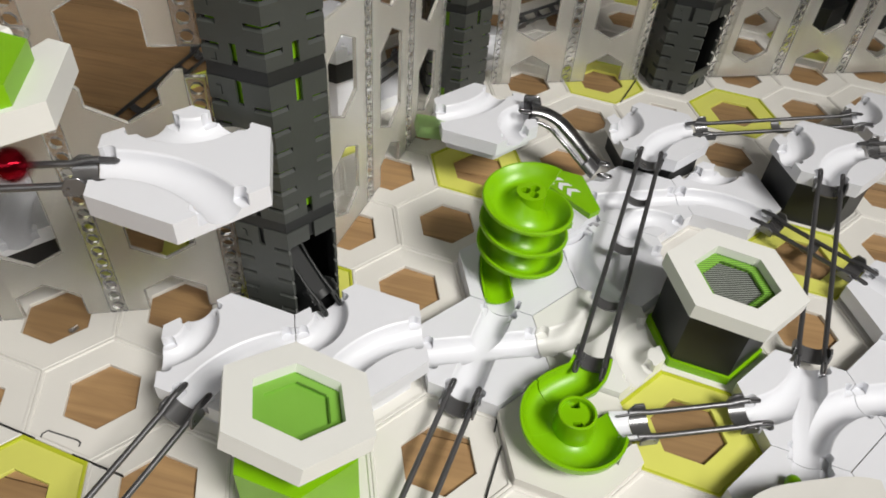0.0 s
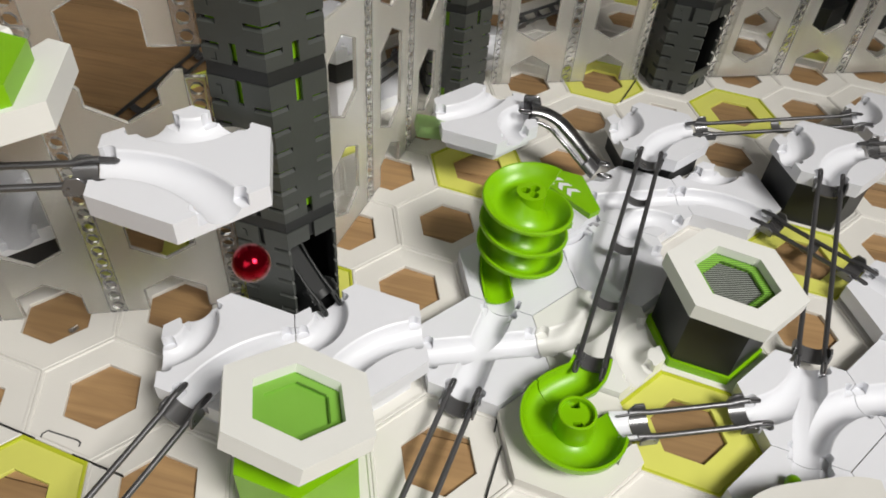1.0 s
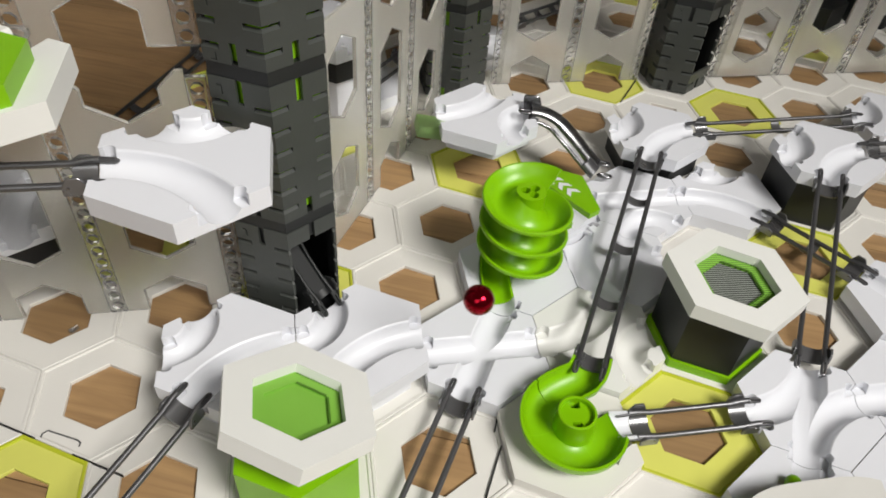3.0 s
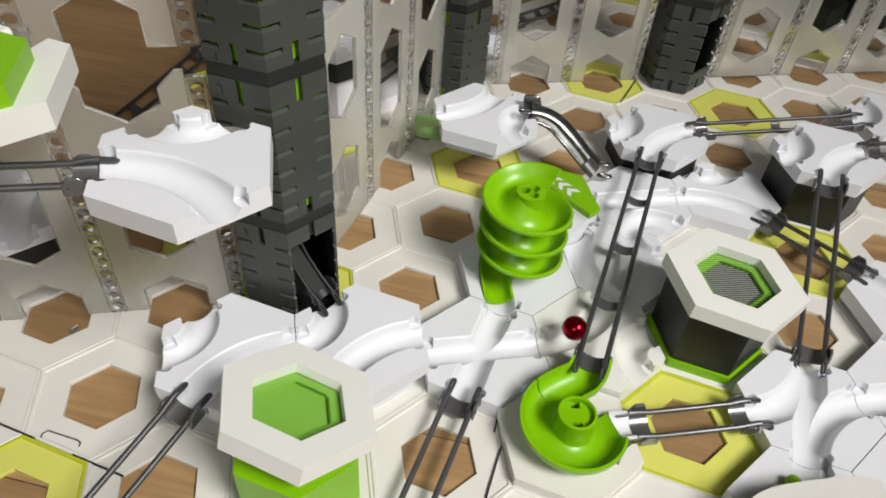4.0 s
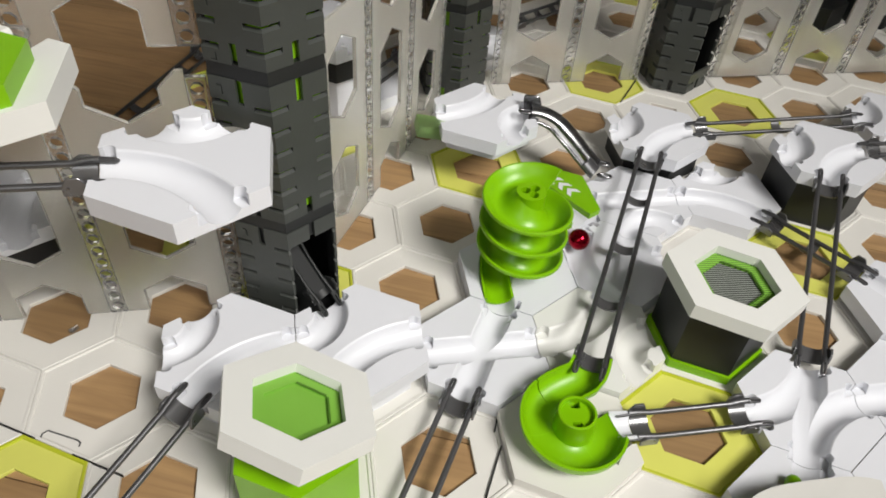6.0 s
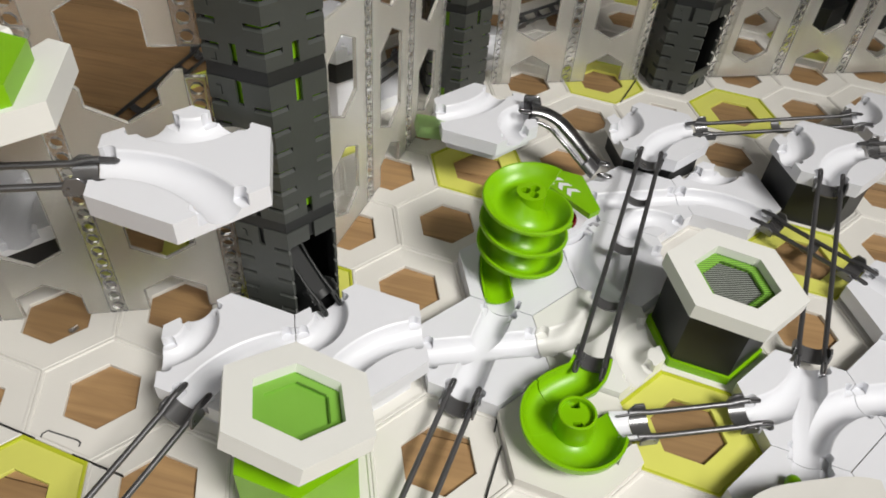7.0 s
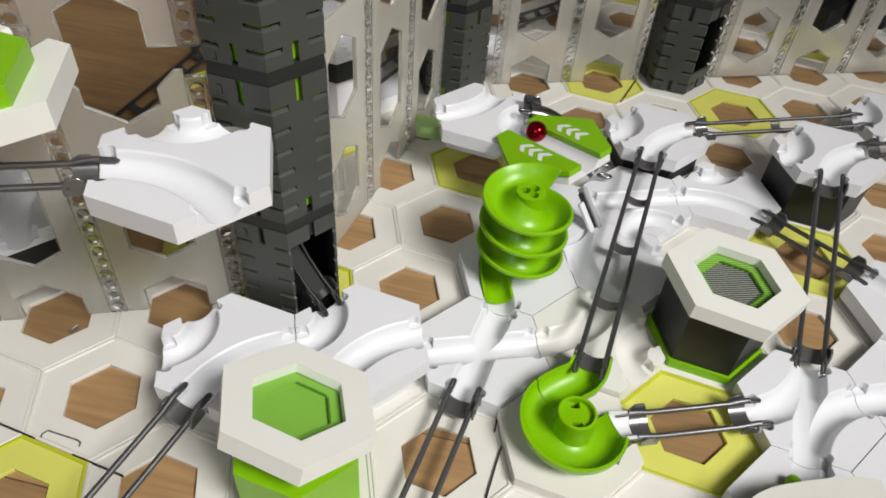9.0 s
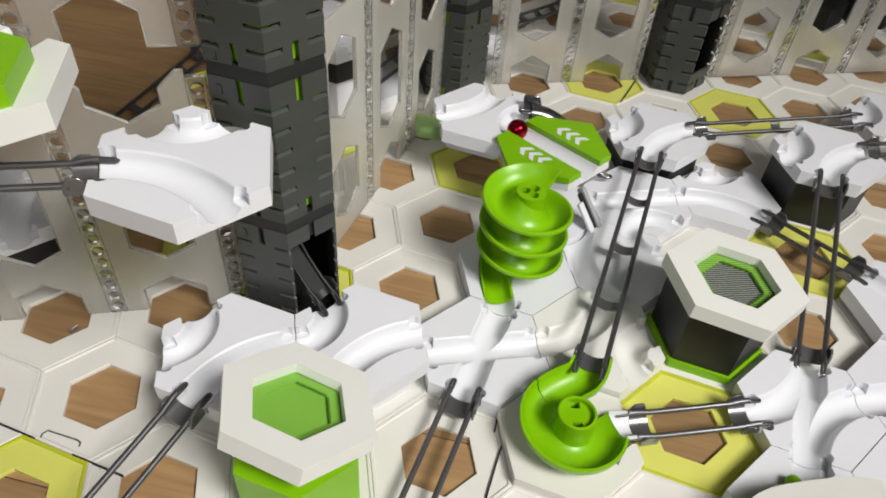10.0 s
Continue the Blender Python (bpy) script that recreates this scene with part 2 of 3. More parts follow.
def curve_path(a, b):
    """The way through a tile from the side that faces angle a to the one that faces b."""
    turn = (b - a + 180) % 360 - 180
    if (a, b) == (240, 120):
        return [d2(240, 0.57), d2(240, 0.5), Vector((-0.34, -0.25, 0)), Vector((-0.38, 0, 0)), Vector((-0.34, 0.25, 0)), d2(120, 0.5), d2(120, 0.57)]
    if abs(abs(turn) - 180) < 1:
        return [d2(a, 0.56), d2(a, 0.2), d2(b, 0.2), d2(b, 0.56)]
    half = abs(turn) / 2
    mid = a + turn / 2
    c = d2(mid, 0.5 / math.cos(radians(half)))
    r = 0.5 * math.tan(radians(half))
    start = (d2(a, 0.5) - c)
    a0 = math.degrees(math.atan2(start.y, start.x))
    end = (d2(b, 0.5) - c)
    a1 = math.degrees(math.atan2(end.y, end.x))
    sweep_by = (a1 - a0 + 180) % 360 - 180
    mids = [c + d2(a0 + sweep_by * k / 18, r) for k in range(19)]
    return [d2(a, 0.57)] + mids + [d2(b, 0.57)]


def tile_mesh(name, ways, mat, thick=0.148, size=0.993, plain=()):
    body = prism(6, R * size, -thick, 0, bevel=0.036)
    cutters = [sweep(curve_path(a, b), channel_profile()) for a, b in ways]
    seen = set()
    for way in ways:
        for a in way:
            if a % 360 in seen or a in plain:
                continue
            seen.add(a % 360)
            for s in (-1, 1):
                c = prism(14, 0.044, -0.085, 0.1)
                p = d2(a, 0.435) + d2(a + 90, s * 0.127)
                c.transform(Matrix.Translation(p))
                cutters.append(c)
                c = box(0.44, 0.56, s * 0.127 - 0.026, s * 0.127 + 0.026, -0.085, 0.1, m=Matrix.Rotation(radians(a), 4, "Z"))
                cutters.append(c)
    return carve(name, body, cutters, mat)


CURVES = tile_mesh("track_tile", ((0, -120), (120, 180)), WHITE)
CROSS = tile_mesh("cross_tile", ((0, 180), (60, 240)), WHITE)
THREE = tile_mesh("junction_tile", ((60, 240), (180, 60), (0, 240)), WHITE)
TRIPLE = tile_mesh("triple_tile", ((0, 180), (240, 300)), WHITE, plain=(240,))
CATCH = tile_mesh("catch_tile", ((180, 60), (300, 0)), CREAM)
APPROACH = tile_mesh("lift_approach_tile", ((240, 120), (0, 60)), WHITE, plain=(60, 120))
PLAIN = tile_mesh("side_tile", ((180, 0),), WHITE)


FOOT = to_mesh("foot", prism(6, R * 0.89, -0.165, -0.1485, bevel=0.006, hole=R * 0.6), WHITE)


SKIRT = to_mesh("skirt", prism(6, R * 0.87, -0.245, -0.1655, bevel=0.008, hole=R * 0.6), GREYWHITE)


def tile(name, mesh, i, j, top, rz=0, label="", skirt=False):
    t = thing(name, label or "white plastic track tile with rounded marble grooves", "track tile", at_cell(i, j, top, rz), "track tiles")
    part("body", mesh, None, t)
    part("foot", FOOT, None, t, "narrower ring under the tile")
    if skirt:
        part("skirt", SKIRT, None, t, "inset lower skirt")
    return t


def stand(i, j, z0, z1, mat, label, name="height_block", radius=0.88):
    x, y = centre(i, j)
    t = thing(name, label, "height block", at(x, y, z0), "height blocks")
    h = z1 - z0
    part("block", prism(6, R * radius, 0.0, h - 0.003, bevel=0.02), mat, t)
    return t


tile("track_tile", CURVES, 1, 0, 0.435, 0, "white plastic curve tile lying on a height block")
tile("track_tile", CURVES, 2, 0, 0.435, 0, "white plastic curve tile beside the dark tower")
stand(1, 0, 0, 0.27, WHITE, "white plastic height block under a curve tile", radius=0.75)
stand(2, 0, 0, 0.27, WHITE, "white plastic height block under a curve tile", radius=0.75)
tile("cross_tile", CROSS, 3, 0, 0.165, 0, "white plastic crossing tile with two straight grooves")
tile("catch_tile", CATCH, 4, 0, 0.165, 0, "cream plastic tile with a curved groove")
tile("lift_approach_tile", APPROACH, 4, 1, 0.165, 0, "white plastic tile leading to the lift")
tile("triple_tile", TRIPLE, 4, 2, 0.165, 0, "white plastic tile with a straight groove and a tight curve")
tile("track_tile", CURVES, 5, 2, 0.165, 300, "white plastic curve tile on the base plate")
tile("track_tile", CURVES, 4, 3, 0.405, 0, "white plastic curve tile on a black block")
stand(4, 3, 0, 0.24, BAND, "dark grey hexagonal height block under a tile")
tile("track_tile", CURVES, 6, 2, 0.66, 0, "white plastic curve tile on a tall black block")
stand(6, 2, 0, 0.495, BAND, "tall dark grey hexagonal height block under a tile")
tile("track_tile", CURVES, 7, 3, 0.43, 0, "white plastic curve tile beyond the long rail")
stand(7, 3, 0, 0.265, WHITE, "white plastic height block under a tile", radius=0.8)
tile("track_tile", CURVES, 2, 3, 0.735, 180, "white plastic curve tile held high beside the frosted wall", skirt=True)
tile("junction_tile", THREE, 6, -1, 0.15, 0, "white plastic junction tile where three grooves meet")
tile("side_tile", PLAIN, 7, -1, 0.15, 0, "white plastic tile with one straight groove")
tile("side_tile", PLAIN, 7, -2, 0.15, 60, "white plastic tile beside the junction")
tile("side_tile", PLAIN, 7, 0, 0.22, 120, "white plastic tile at the end of a dark rail")
tile("side_tile", PLAIN, 6, -2, 0.15, 60, "white plastic tile carrying a grey rounded cap")
tile("track_tile", CURVES, 1, 0, 2.208, 300, "white plastic curve tile high up beside the dark tower")
tile("track_tile", CURVES, 0, 4, 1.30, 60, "white plastic tile behind the frosted wall")
stand(0, 4, 0.90, 1.13, BAND, "dark grey height block behind the frosted wall")
stand(0, 4, 0, 0.90, WHITE, "white plastic height block behind the frosted wall", radius=0.72)
tile("track_tile", CURVES, -2, 2, 0.53, 60, "white plastic tile behind the frosted wall")
stand(-2, 2, 0, 0.36, BAND, "low dark grey height block behind the frosted wall")
tile("side_tile", PLAIN, 1, 6, 0.165, 0, "white plastic tile behind the frosted wall")
tile("side_tile", PLAIN, 0, 5, 0.165, 60, "white plastic tile behind the frosted wall")
stand(6, 7, 0, 0.34, BAND, "low dark grey height block beyond the frosted wall")
stand(7, 7, 0, 0.62, BAND, "dark grey height block beyond the frosted wall")
stand(5, 8, 0, 0.5, BAND, "dark grey height block beyond the frosted wall")
tile("side_tile", PLAIN, 6, 8, 0.165, 60, "white plastic tile beyond the frosted wall")


# ---- rails ----
def hairpin(x, way, y, z):
    """A rod folded back on itself: the flat eye at the end of a rail."""
    side = [(x + way * 0.125 * u, y - 0.0135, z - 0.012 * u) for u in (0, 0.4, 0.85)]
    tip = [(x + way * (0.108 + 0.022 * math.sin(a)), y - 0.0135 * math.cos(a), z - 0.012) for a in np.linspace(0.3, math.pi - 0.3, 7)]
    back = [(p[0], y + 0.0135, p[2]) for p in side[::-1]]
    return sweep(side + tip + back, circle(0.0125, 8))


def rail(p0, p1, label="pair of gunmetal rail rods with dark clips", gap=0.105, ties=3, clips=2, rod=RAIL, clip=CLIP, thick=0.0225):
    a, b = Vector(p0), Vector(p1)
    d = (b - a)
    length = d.length
    yaw = math.degrees(math.atan2(d.y, d.x))
    pitch = -math.degrees(math.asin(d.z / length))
    t = thing("rail", label, "marble rail", at(a.x, a.y, a.z, 0, pitch, yaw), "marble rails")
    for s in (-1, 1):
        path = [(-0.01, s * gap, 0.022), (0.05, s * gap, 0.020), (0.16, s * gap, 0.0), (length - 0.16, s * gap, 0.0), (length - 0.05, s * gap, 0.020), (length + 0.01, s * gap, 0.022)]
        part("rod", sweep(path, circle(thick, 12)), rod, t)
        for x, way in ((0.02, -1), (length - 0.02, 1))[0 if clips == 2 else 1:]:
            part("loop", hairpin(x, way, s * gap, 0.022), rod, t, "folded rod end")
    trough = [(-(gap + 0.020) * math.cos(x), -(gap) * math.sin(x) * 0.85 + 0.006) for x in np.linspace(0, math.pi, 13)]
    shell = trough + [(p[0] * 0.87, p[1] * 0.85 + 0.003) for p in trough[::-1]]
    for x0, x1 in ((0.01, 0.155), (length - 0.155, length - 0.01))[0 if clips == 2 else 1:]:
        part("clip", sweep([(x0, 0, 0), (x1, 0, 0)], shell), clip, t)
        for s in (-1, 1):
            part("hook", ear(x0, x1, s * (gap + 0.031), s > 0), clip, t)
            part("rivet", box(-0.008, 0.008, -0.006, 0.006, -0.008, 0.008, bevel=0.003), CHROME, t, "bright rivet", at((x0 + x1) / 2 + 0.035, s * (gap + 0.043), 0.012))
    for k in range(ties):
        x = length * (k + 1) / (ties + 1)
        part("tie", sweep([(x - 0.05, 0, 0), (x + 0.05, 0, 0)], shell), clip, t)
    return t


def ear(x0, x1, y, tall):
    """A tapered upright tab with rounded corners beside a clip."""
    top = 0.078 if tall else 0.036
    mid, half = (x0 + x1) / 2, (x1 - x0) * 0.5
    line = [(-half, -0.05), (half, -0.05), (half, 0.008), (half * 0.62, top - 0.012), (half * 0.45, top), (-half * 0.45, top), (-half * 0.62, top - 0.012), (-half, 0.008)]
    bm = bmesh.new()
    near = [bm.verts.new((mid + a, y - 0.010, b)) for a, b in line]
    far = [bm.verts.new((mid + a, y + 0.010, b)) for a, b in line]
    bm.faces.new(near)
    bm.faces.new(far[::-1])
    for k in range(len(line)):
        q = (k + 1) % len(line)
        bm.faces.new((near[k], far[k], far[q], near[q]))
    bmesh.ops.recalc_face_normals(bm, faces=bm.faces)
    bmesh.ops.bevel(bm, geom=list(bm.edges), offset=0.004, segments=1, affect="EDGES")
    return bm


def mouth(i, j, a, z):
    x, y = centre(i, j)
    v = d2(a, 0.5)
    return (x + v.x, y + v.y, z)


rail(mouth(4, -1, 60, 0.37), mouth(4, 3, 240, 0.385))
rail(mouth(6, 2, 240, 0.635), mouth(6, -1, 60, 0.15), ties=0)
rail(mouth(4, -1, 0, 0.15), mouth(6, -1, 180, 0.14), ties=0)
rail(mouth(5, 2, 300, 0.15), mouth(7, 0, 120, 0.2), ties=1)
rail(mouth(4, 3, 0, 0.39), mouth(7, 3, 180, 0.42), ties=1)
rail(mouth(6, 2, 0, 0.65), mouth(9, 2, 180, 0.65), ties=1)
rail(mouth(1, 0, 240, 0.42), (-0.40, -2.165, 0.38), ties=0)
rail(mouth(3, 0, 240, 0.15), mouth(3, -3, 60, 0.12), ties=0)
rail(mouth(1, 0, 180, 2.135), mouth(-2, 0, 0, 2.15), ties=1)
ramp = rail((1.50, 0.70, 0.80), mouth(2, 0, 120, 0.43), ties=0, clips=1, gap=0.08, rod=BAND, clip=BAND, thick=0.014, label="steep dark rail leaving the tower opening")
part("plate", box(0.02, 0.44, -0.078, 0.078, -0.03, -0.02), BAND, ramp, "black ramp plate between the rods")
rail((1.764, 3.127, 0.35), (2.928, 4.501, 0.35), ties=0, label="gunmetal rail behind the frosted wall")
rail((4.529, 5.522, 0.25), (5.572, 6.110, 0.25), label="gunmetal rail beyond the frosted wall")
rail((-0.455, 3.533, 0.1), (0.417, 5.225, 0.1), label="dark rail lying over the wooden floor")


# ---- marble ----
def marble():
    bm = bmesh.new()
    bmesh.ops.create_uvsphere(bm, u_segments=48, v_segments=24, radius=0.104)
    ob = new("marble", to_mesh("marble", bm, RED, 60))
    return tagged(ob, "shiny metallic red marble", "marble")


MARBLE = marble()


# ---- spiral chutes ----
def chute(turns_from, turns_to, z_from, z_to, r_in, r_out, lip, sag=0.055, rise=0.12, rim=0.022):
    n = max(12, int(abs(turns_to - turns_from) / 7))
    bm = bmesh.new()
    prof = []
    for k in range(9):
        u = k / 8
        prof.append((r_in + (r_out - r_in) * u, lip * u ** 3.0 - sag * math.sin(math.pi * u)))
    prof += [(r_out + 0.3 * rim, lip + 0.006), (r_out + 0.8 * rim, lip + 0.005), (r_out + rim, lip - 0.004), (r_out + rim, lip - 0.03)]
    prof += [(r, z - 0.028) for r, z in prof[8::-1]]
    rows = []
    for k in range(n + 1):
        a = turns_from + (turns_to - turns_from) * k / n
        z = z_from + (z_to - z_from) * k / n
        up = rise * min(1.0, 0.3 + 0.7 * (a - turns_from) / 150)
        row = []
        for r, h in prof:
            cone = up * max(0.0, 1 - (r - r_in) / (r_out - r_in)) ** 2.5
            row.append(bm.verts.new((r * math.cos(radians(a)), r * math.sin(radians(a)), z + h + cone)))
        rows.append(row)
    m = len(prof)
    for a, b in zip(rows, rows[1:]):
        for k in range(m):
            bm.faces.new((a[k], a[(k + 1) % m], b[(k + 1) % m], b[k]))
    bm.faces.new(rows[0])
    bm.faces.new(rows[-1][::-1])
    return bm


def helix():
    t = thing("spiral_tower", "bright green plastic spiral chute on a white base", "spiral chute", at_cell(3, 1, 0))
    bend = [Vector(p) for p in ((-0.17, 0.17, 0.27), (-0.215, 0.06, 0.245), (-0.235, -0.06, 0.222), (-0.24, -0.2, 0.195), (-0.245, -0.34, 0.172), (-0.26, -0.46, 0.166))]
    groove = sweep([Vector((p.x, p.y, 0.165)) for p in bend] + [Vector((-0.30, -0.56, 0.165))], channel_profile())
    pins = []
    for side in (-1, 1):
        p = d2(240, 0.43) + d2(330, side * 0.14)
        pins.append(box(-0.02, 0.02, -0.05, 0.05, 0.08, 0.3, m=Matrix.Translation(p) @ Matrix.Rotation(radians(-30), 4, "Z")))
    part("base", carve("base", prism(6, R * 0.985, 0.0, 0.165, bevel=0.012), [groove] + pins, WHITE), None, t, "white hexagonal base with an outlet groove")
    part("chute", chute(33, 1225, 1.040, 0.215, 0.112, 0.366, 0.085, 0.06, rise=0.14, rim=0.03), GREEN, t, "", at(-0.012, 0, 0))
    bores = []
    for k in range(3):
        c = prism(10, 0.043, 0.98, 1.3)
        c.transform(Matrix.Translation(d2(40 + 120 * k, 0.05)))
        bores.append(c)
    part("core", carve("core", prism(28, 0.125, 0.16, 1.085, bevel=0.014, top=0.125), bores, GREEN), None, t)
    part("spout", sweep(bend[:5], half_pipe(0.132, 0.02)), GREEN, t)


def half_pipe(r, wall, n=12):
    o = [(-r * math.cos(a), -r * 0.9 * math.sin(a)) for a in np.linspace(0, math.pi, n)]
    i = [(-(r - wall) * math.cos(a), -(r - wall) * 0.9 * math.sin(a)) for a in np.linspace(math.pi, 0, n)]
    return o + i


def gutter(stations, wall, n=16):
    """A half pipe through stations of (place, half width, depth, rim height)."""
    bm = bmesh.new()
    rows = []
    for k, (p, w, depth, z) in enumerate(stations):
        d = (stations[min(k + 1, len(stations) - 1)][0] - stations[max(k - 1, 0)][0]).normalized()
        side = d.cross(Vector((0, 0, 1)))
        ring = [(-w * math.cos(a), -depth * math.sin(a) ** 0.8) for a in np.linspace(0, math.pi, n)]
        ring += [(-(w + wall) * math.cos(a), -(depth + wall) * math.sin(a) ** 0.8) for a in np.linspace(math.pi, 0, n)]
        rows.append([bm.verts.new((p.x + side.x * a, p.y + side.y * a, z + b)) for a, b in ring])
    m = len(rows[0])
    for r0, r1 in zip(rows, rows[1:]):
        for k in range(m):
            bm.faces.new((r0[k], r0[(k + 1) % m], r1[(k + 1) % m], r1[k]))
    bm.faces.new(rows[0][::-1])
    bm.faces.new(rows[-1])
    return bm


def lathe(profile, n=40):
    """A ring of (radius, height) points turned about the upright axis."""
    bm = bmesh.new()
    rows = [[bm.verts.new((r * math.cos(2 * math.pi * k / n), r * math.sin(2 * math.pi * k / n), z)) for k in range(n)] for r, z in profile]
    for r0, r1 in zip(rows, rows[1:] + rows[:1]):
        for k in range(n):
            bm.faces.new((r0[k], r0[(k + 1) % n], r1[(k + 1) % n], r1[k]))
    return bm


def basket():
    t = thing("spiral_basket", "bright green single-turn spiral chute on an off-white base", "spiral chute", at_cell(4, -1, 0))
    groove = sweep([(0.2, -0.2, 0.13), (0.3, -0.08, 0.13), (0.42, -0.01, 0.13), (0.6, 0.0, 0.13)], channel_profile())
    part("base", carve("base", prism(6, R * 0.985, 0.0, 0.11, bevel=0.028), [groove], BASE), None, t, "off-white hexagonal base")
    entry = [d2(60, 0.60), d2(60, 0.50), d2(61, 0.43), d2(65, 0.362), d2(80, 0.302), d2(99, 0.268), d2(118, 0.252)]
    stations = [(p, 0.128 + 0.017 * k / 6, 0.13 + 0.01 * k / 6, 0.415 - 0.008 * k) for k, p in enumerate(entry)]
    part("entry", gutter(stations, 0.022), GREEN, t)
    turn = [(d2(118 + 6 * k, 0.242 + 0.01 * max(0, 1 - k / 8)), 0.145, 0.14, 0.367 - 0.085 * k / 44) for k in range(45)]
    bowl = gutter(turn, 0.022)
    cut = bmesh.ops.bisect_plane(bowl, geom=bowl.verts[:] + bowl.edges[:] + bowl.faces[:], plane_co=(0.342, 0, 0), plane_no=(1, 0.1, 0), clear_outer=True)
    bmesh.ops.holes_fill(bowl, edges=[e for e in cut["geom_cut"] if isinstance(e, bmesh.types.BMEdge)])
    part("chute", bowl, GREEN, t)
    for k in range(2):
        seam = gutter([(d2(a, 0.242), w, 0.14, 0.3672 - 0.085 * (a - 118) / 264) for a, w in (((184, 0.1442), (185, 0.1442)), ((292, 0.1442), (293, 0.1442)))[k]], 0.022)
        part("seam", seam, CORE, t, "fine mould seam")
    part("core", lathe(((0.122, 0.12), (0.122, 0.428), (0.128, 0.437), (0.140, 0.437), (0.146, 0.43), (0.147, 0.36), (0.150, 0.27), (0.155, 0.12))), GREEN, t)
    notches = [box(-0.035, 0.035, s * 0.09 - 0.03, s * 0.09 + 0.03, 0.3, 0.5, m=Matrix.Rotation(radians(-10), 4, "Z")) for s in (-1, 1)]
    part("dish", carve("dish", prism(32, 0.124, 0.30, 0.392), notches, GREEN), None, t)
    part("spout", sweep([(0.332, 0.0, 0.197), (0.42, 0.0, 0.187), (0.505, 0.0, 0.178)], half_pipe(0.122, 0.022)), WHITE, t, "white plastic spout")


helix()
basket()


# ---- trampolines ----
def trampoline(m, rubber, label, size=0.985, mesh_grey=False, deep=0.135):
    t = thing("trampoline", label, "trampoline", m, "trampolines")
    part("frame", prism(6, R * size, -deep, 0, bevel=0.042, hole=R * 0.6), CREAM, t, "cream hexagonal frame")
    part("sheet", prism(6, R * 0.64, -0.118, -0.085, hole=R * 0.43), HATCH_GREEN if mesh_grey else rubber, t, "green rubber sheet")
    part("pad", prism(6, R * 0.45, -0.130, -0.108), HATCH if mesh_grey else RUBBER, t, "fine dark mesh pad" if mesh_grey else "")
    teeth = bmesh.new()
    for corner in (-90, -30, 30):
        for reach, z in ((0.432, -0.079), (0.592, -0.077)):
            p, q = d2(corner, R * reach), d2(corner + 60, R * reach)
            turn = Matrix.Rotation(radians(corner + 30), 4, "Z")
            for k in range(1, 16):
                if mesh_grey or corner > -90:
                    box(-0.007, 0.007, -0.005, 0.005, z - 0.012, z, bm=teeth, m=Matrix.Translation(p.lerp(q, k / 16)) @ turn)
    part("stitching", teeth, STITCH, t, "row of small stitches, darkened for the shadow along the sheet")
    return t


trampoline(at(1.540, -0.745, 0.757, -8.7, 14.0, 0), RUBBER, "tilted cream trampoline with a green rubber sheet on a green block", deep=0.16)
trampoline(at(4.976, -0.078, 0.887, 0.3, 3.7, 0), RUBBER, "cream trampoline with a green rim sheet on a black block", mesh_grey=True)
stand(2, -1, 0, 0.52, GREEN, "bright green hexagonal height block", radius=0.80)
stand(5, 0, 0.09, 0.73, BAND, "dark grey hexagonal height block on a green foot", radius=0.815)
stand(5, 0, 0, 0.09, GREEN, "flat green hexagonal foot block", radius=0.86)


# ---- towers ----
TR = 0.435          # corner radius of a tower, in cells


def corner_slot(bm, m, z):
    """A slot round a corner of a tower, whose lower face slopes outward."""
    leg = 0.126
    rows = []
    for side in (-1, 0, 1):
        row = []
        for off, h in ((0.035, -0.054), (0.035, 0.014), (-0.05, 0.014), (-0.05, 0.004)):
            if side:
                p = Vector((TR - 0.5 * leg + 0.866 * off, side * (0.866 * leg + 0.5 * off), z + h))
            else:
                p = Vector((TR + off / 0.866, 0, z + h))
            row.append(bm.verts.new(m @ p))
        rows.append(row)
    for r0, r1 in zip(rows, rows[1:]):
        for k in range(4):
            bm.faces.new((r0[k], r0[(k + 1) % 4], r1[(k + 1) % 4], r1[k]))
    bm.faces.new(rows[0][::-1])
    bm.faces.new(rows[-1])


def tower_block(open_side=None, h=1.13, low=-0.1):
    body = prism(6, TR, 0.0, h, bevel=0.012, hole=TR - 0.03)
    notch = bmesh.new()
    for k in range(6):
        rot = Matrix.Rotation(radians(30 + 60 * k), 4, "Z")
        for r in range(6):
            corner_slot(notch, rot, 0.122 + r * 0.166)
        face = Matrix.Rotation(radians(60 * k), 4, "Z")
        for z0, z1 in ((-0.05, 0.15), (0.955, 1.25)):
            box(0.29, 0.5, -0.024, 0.024, z0, z1, bm=notch, m=face)
    marks = bmesh.new()
    face = Matrix.Rotation(radians(240), 4, "Z")
    for z0, z1, foot in ((0.012, 0.07, 0.012), (1.01, 1.08, 1.07), (0.365, 0.43, 0.42)):
        box(0.368, 0.42, -0.128, -0.117, z0, z1, bm=marks, m=face)
        box(0.368, 0.42, -0.160, -0.1285, foot, foot + 0.010, bm=marks, m=face)
    cutters = [notch, marks]
    if open_side is not None:
        cutters.append(box(0.2, 0.6, -0.195, 0.195, low, 0.98, m=Matrix.Rotation(radians(open_side), 4, "Z")))
    return carve("block", body, cutters, BLACK, 25)


BLOCK = tower_block()
BLOCK_OPEN = tower_block(300)
BLOCK_OPEN_HIGH = tower_block(300, low=0.26)
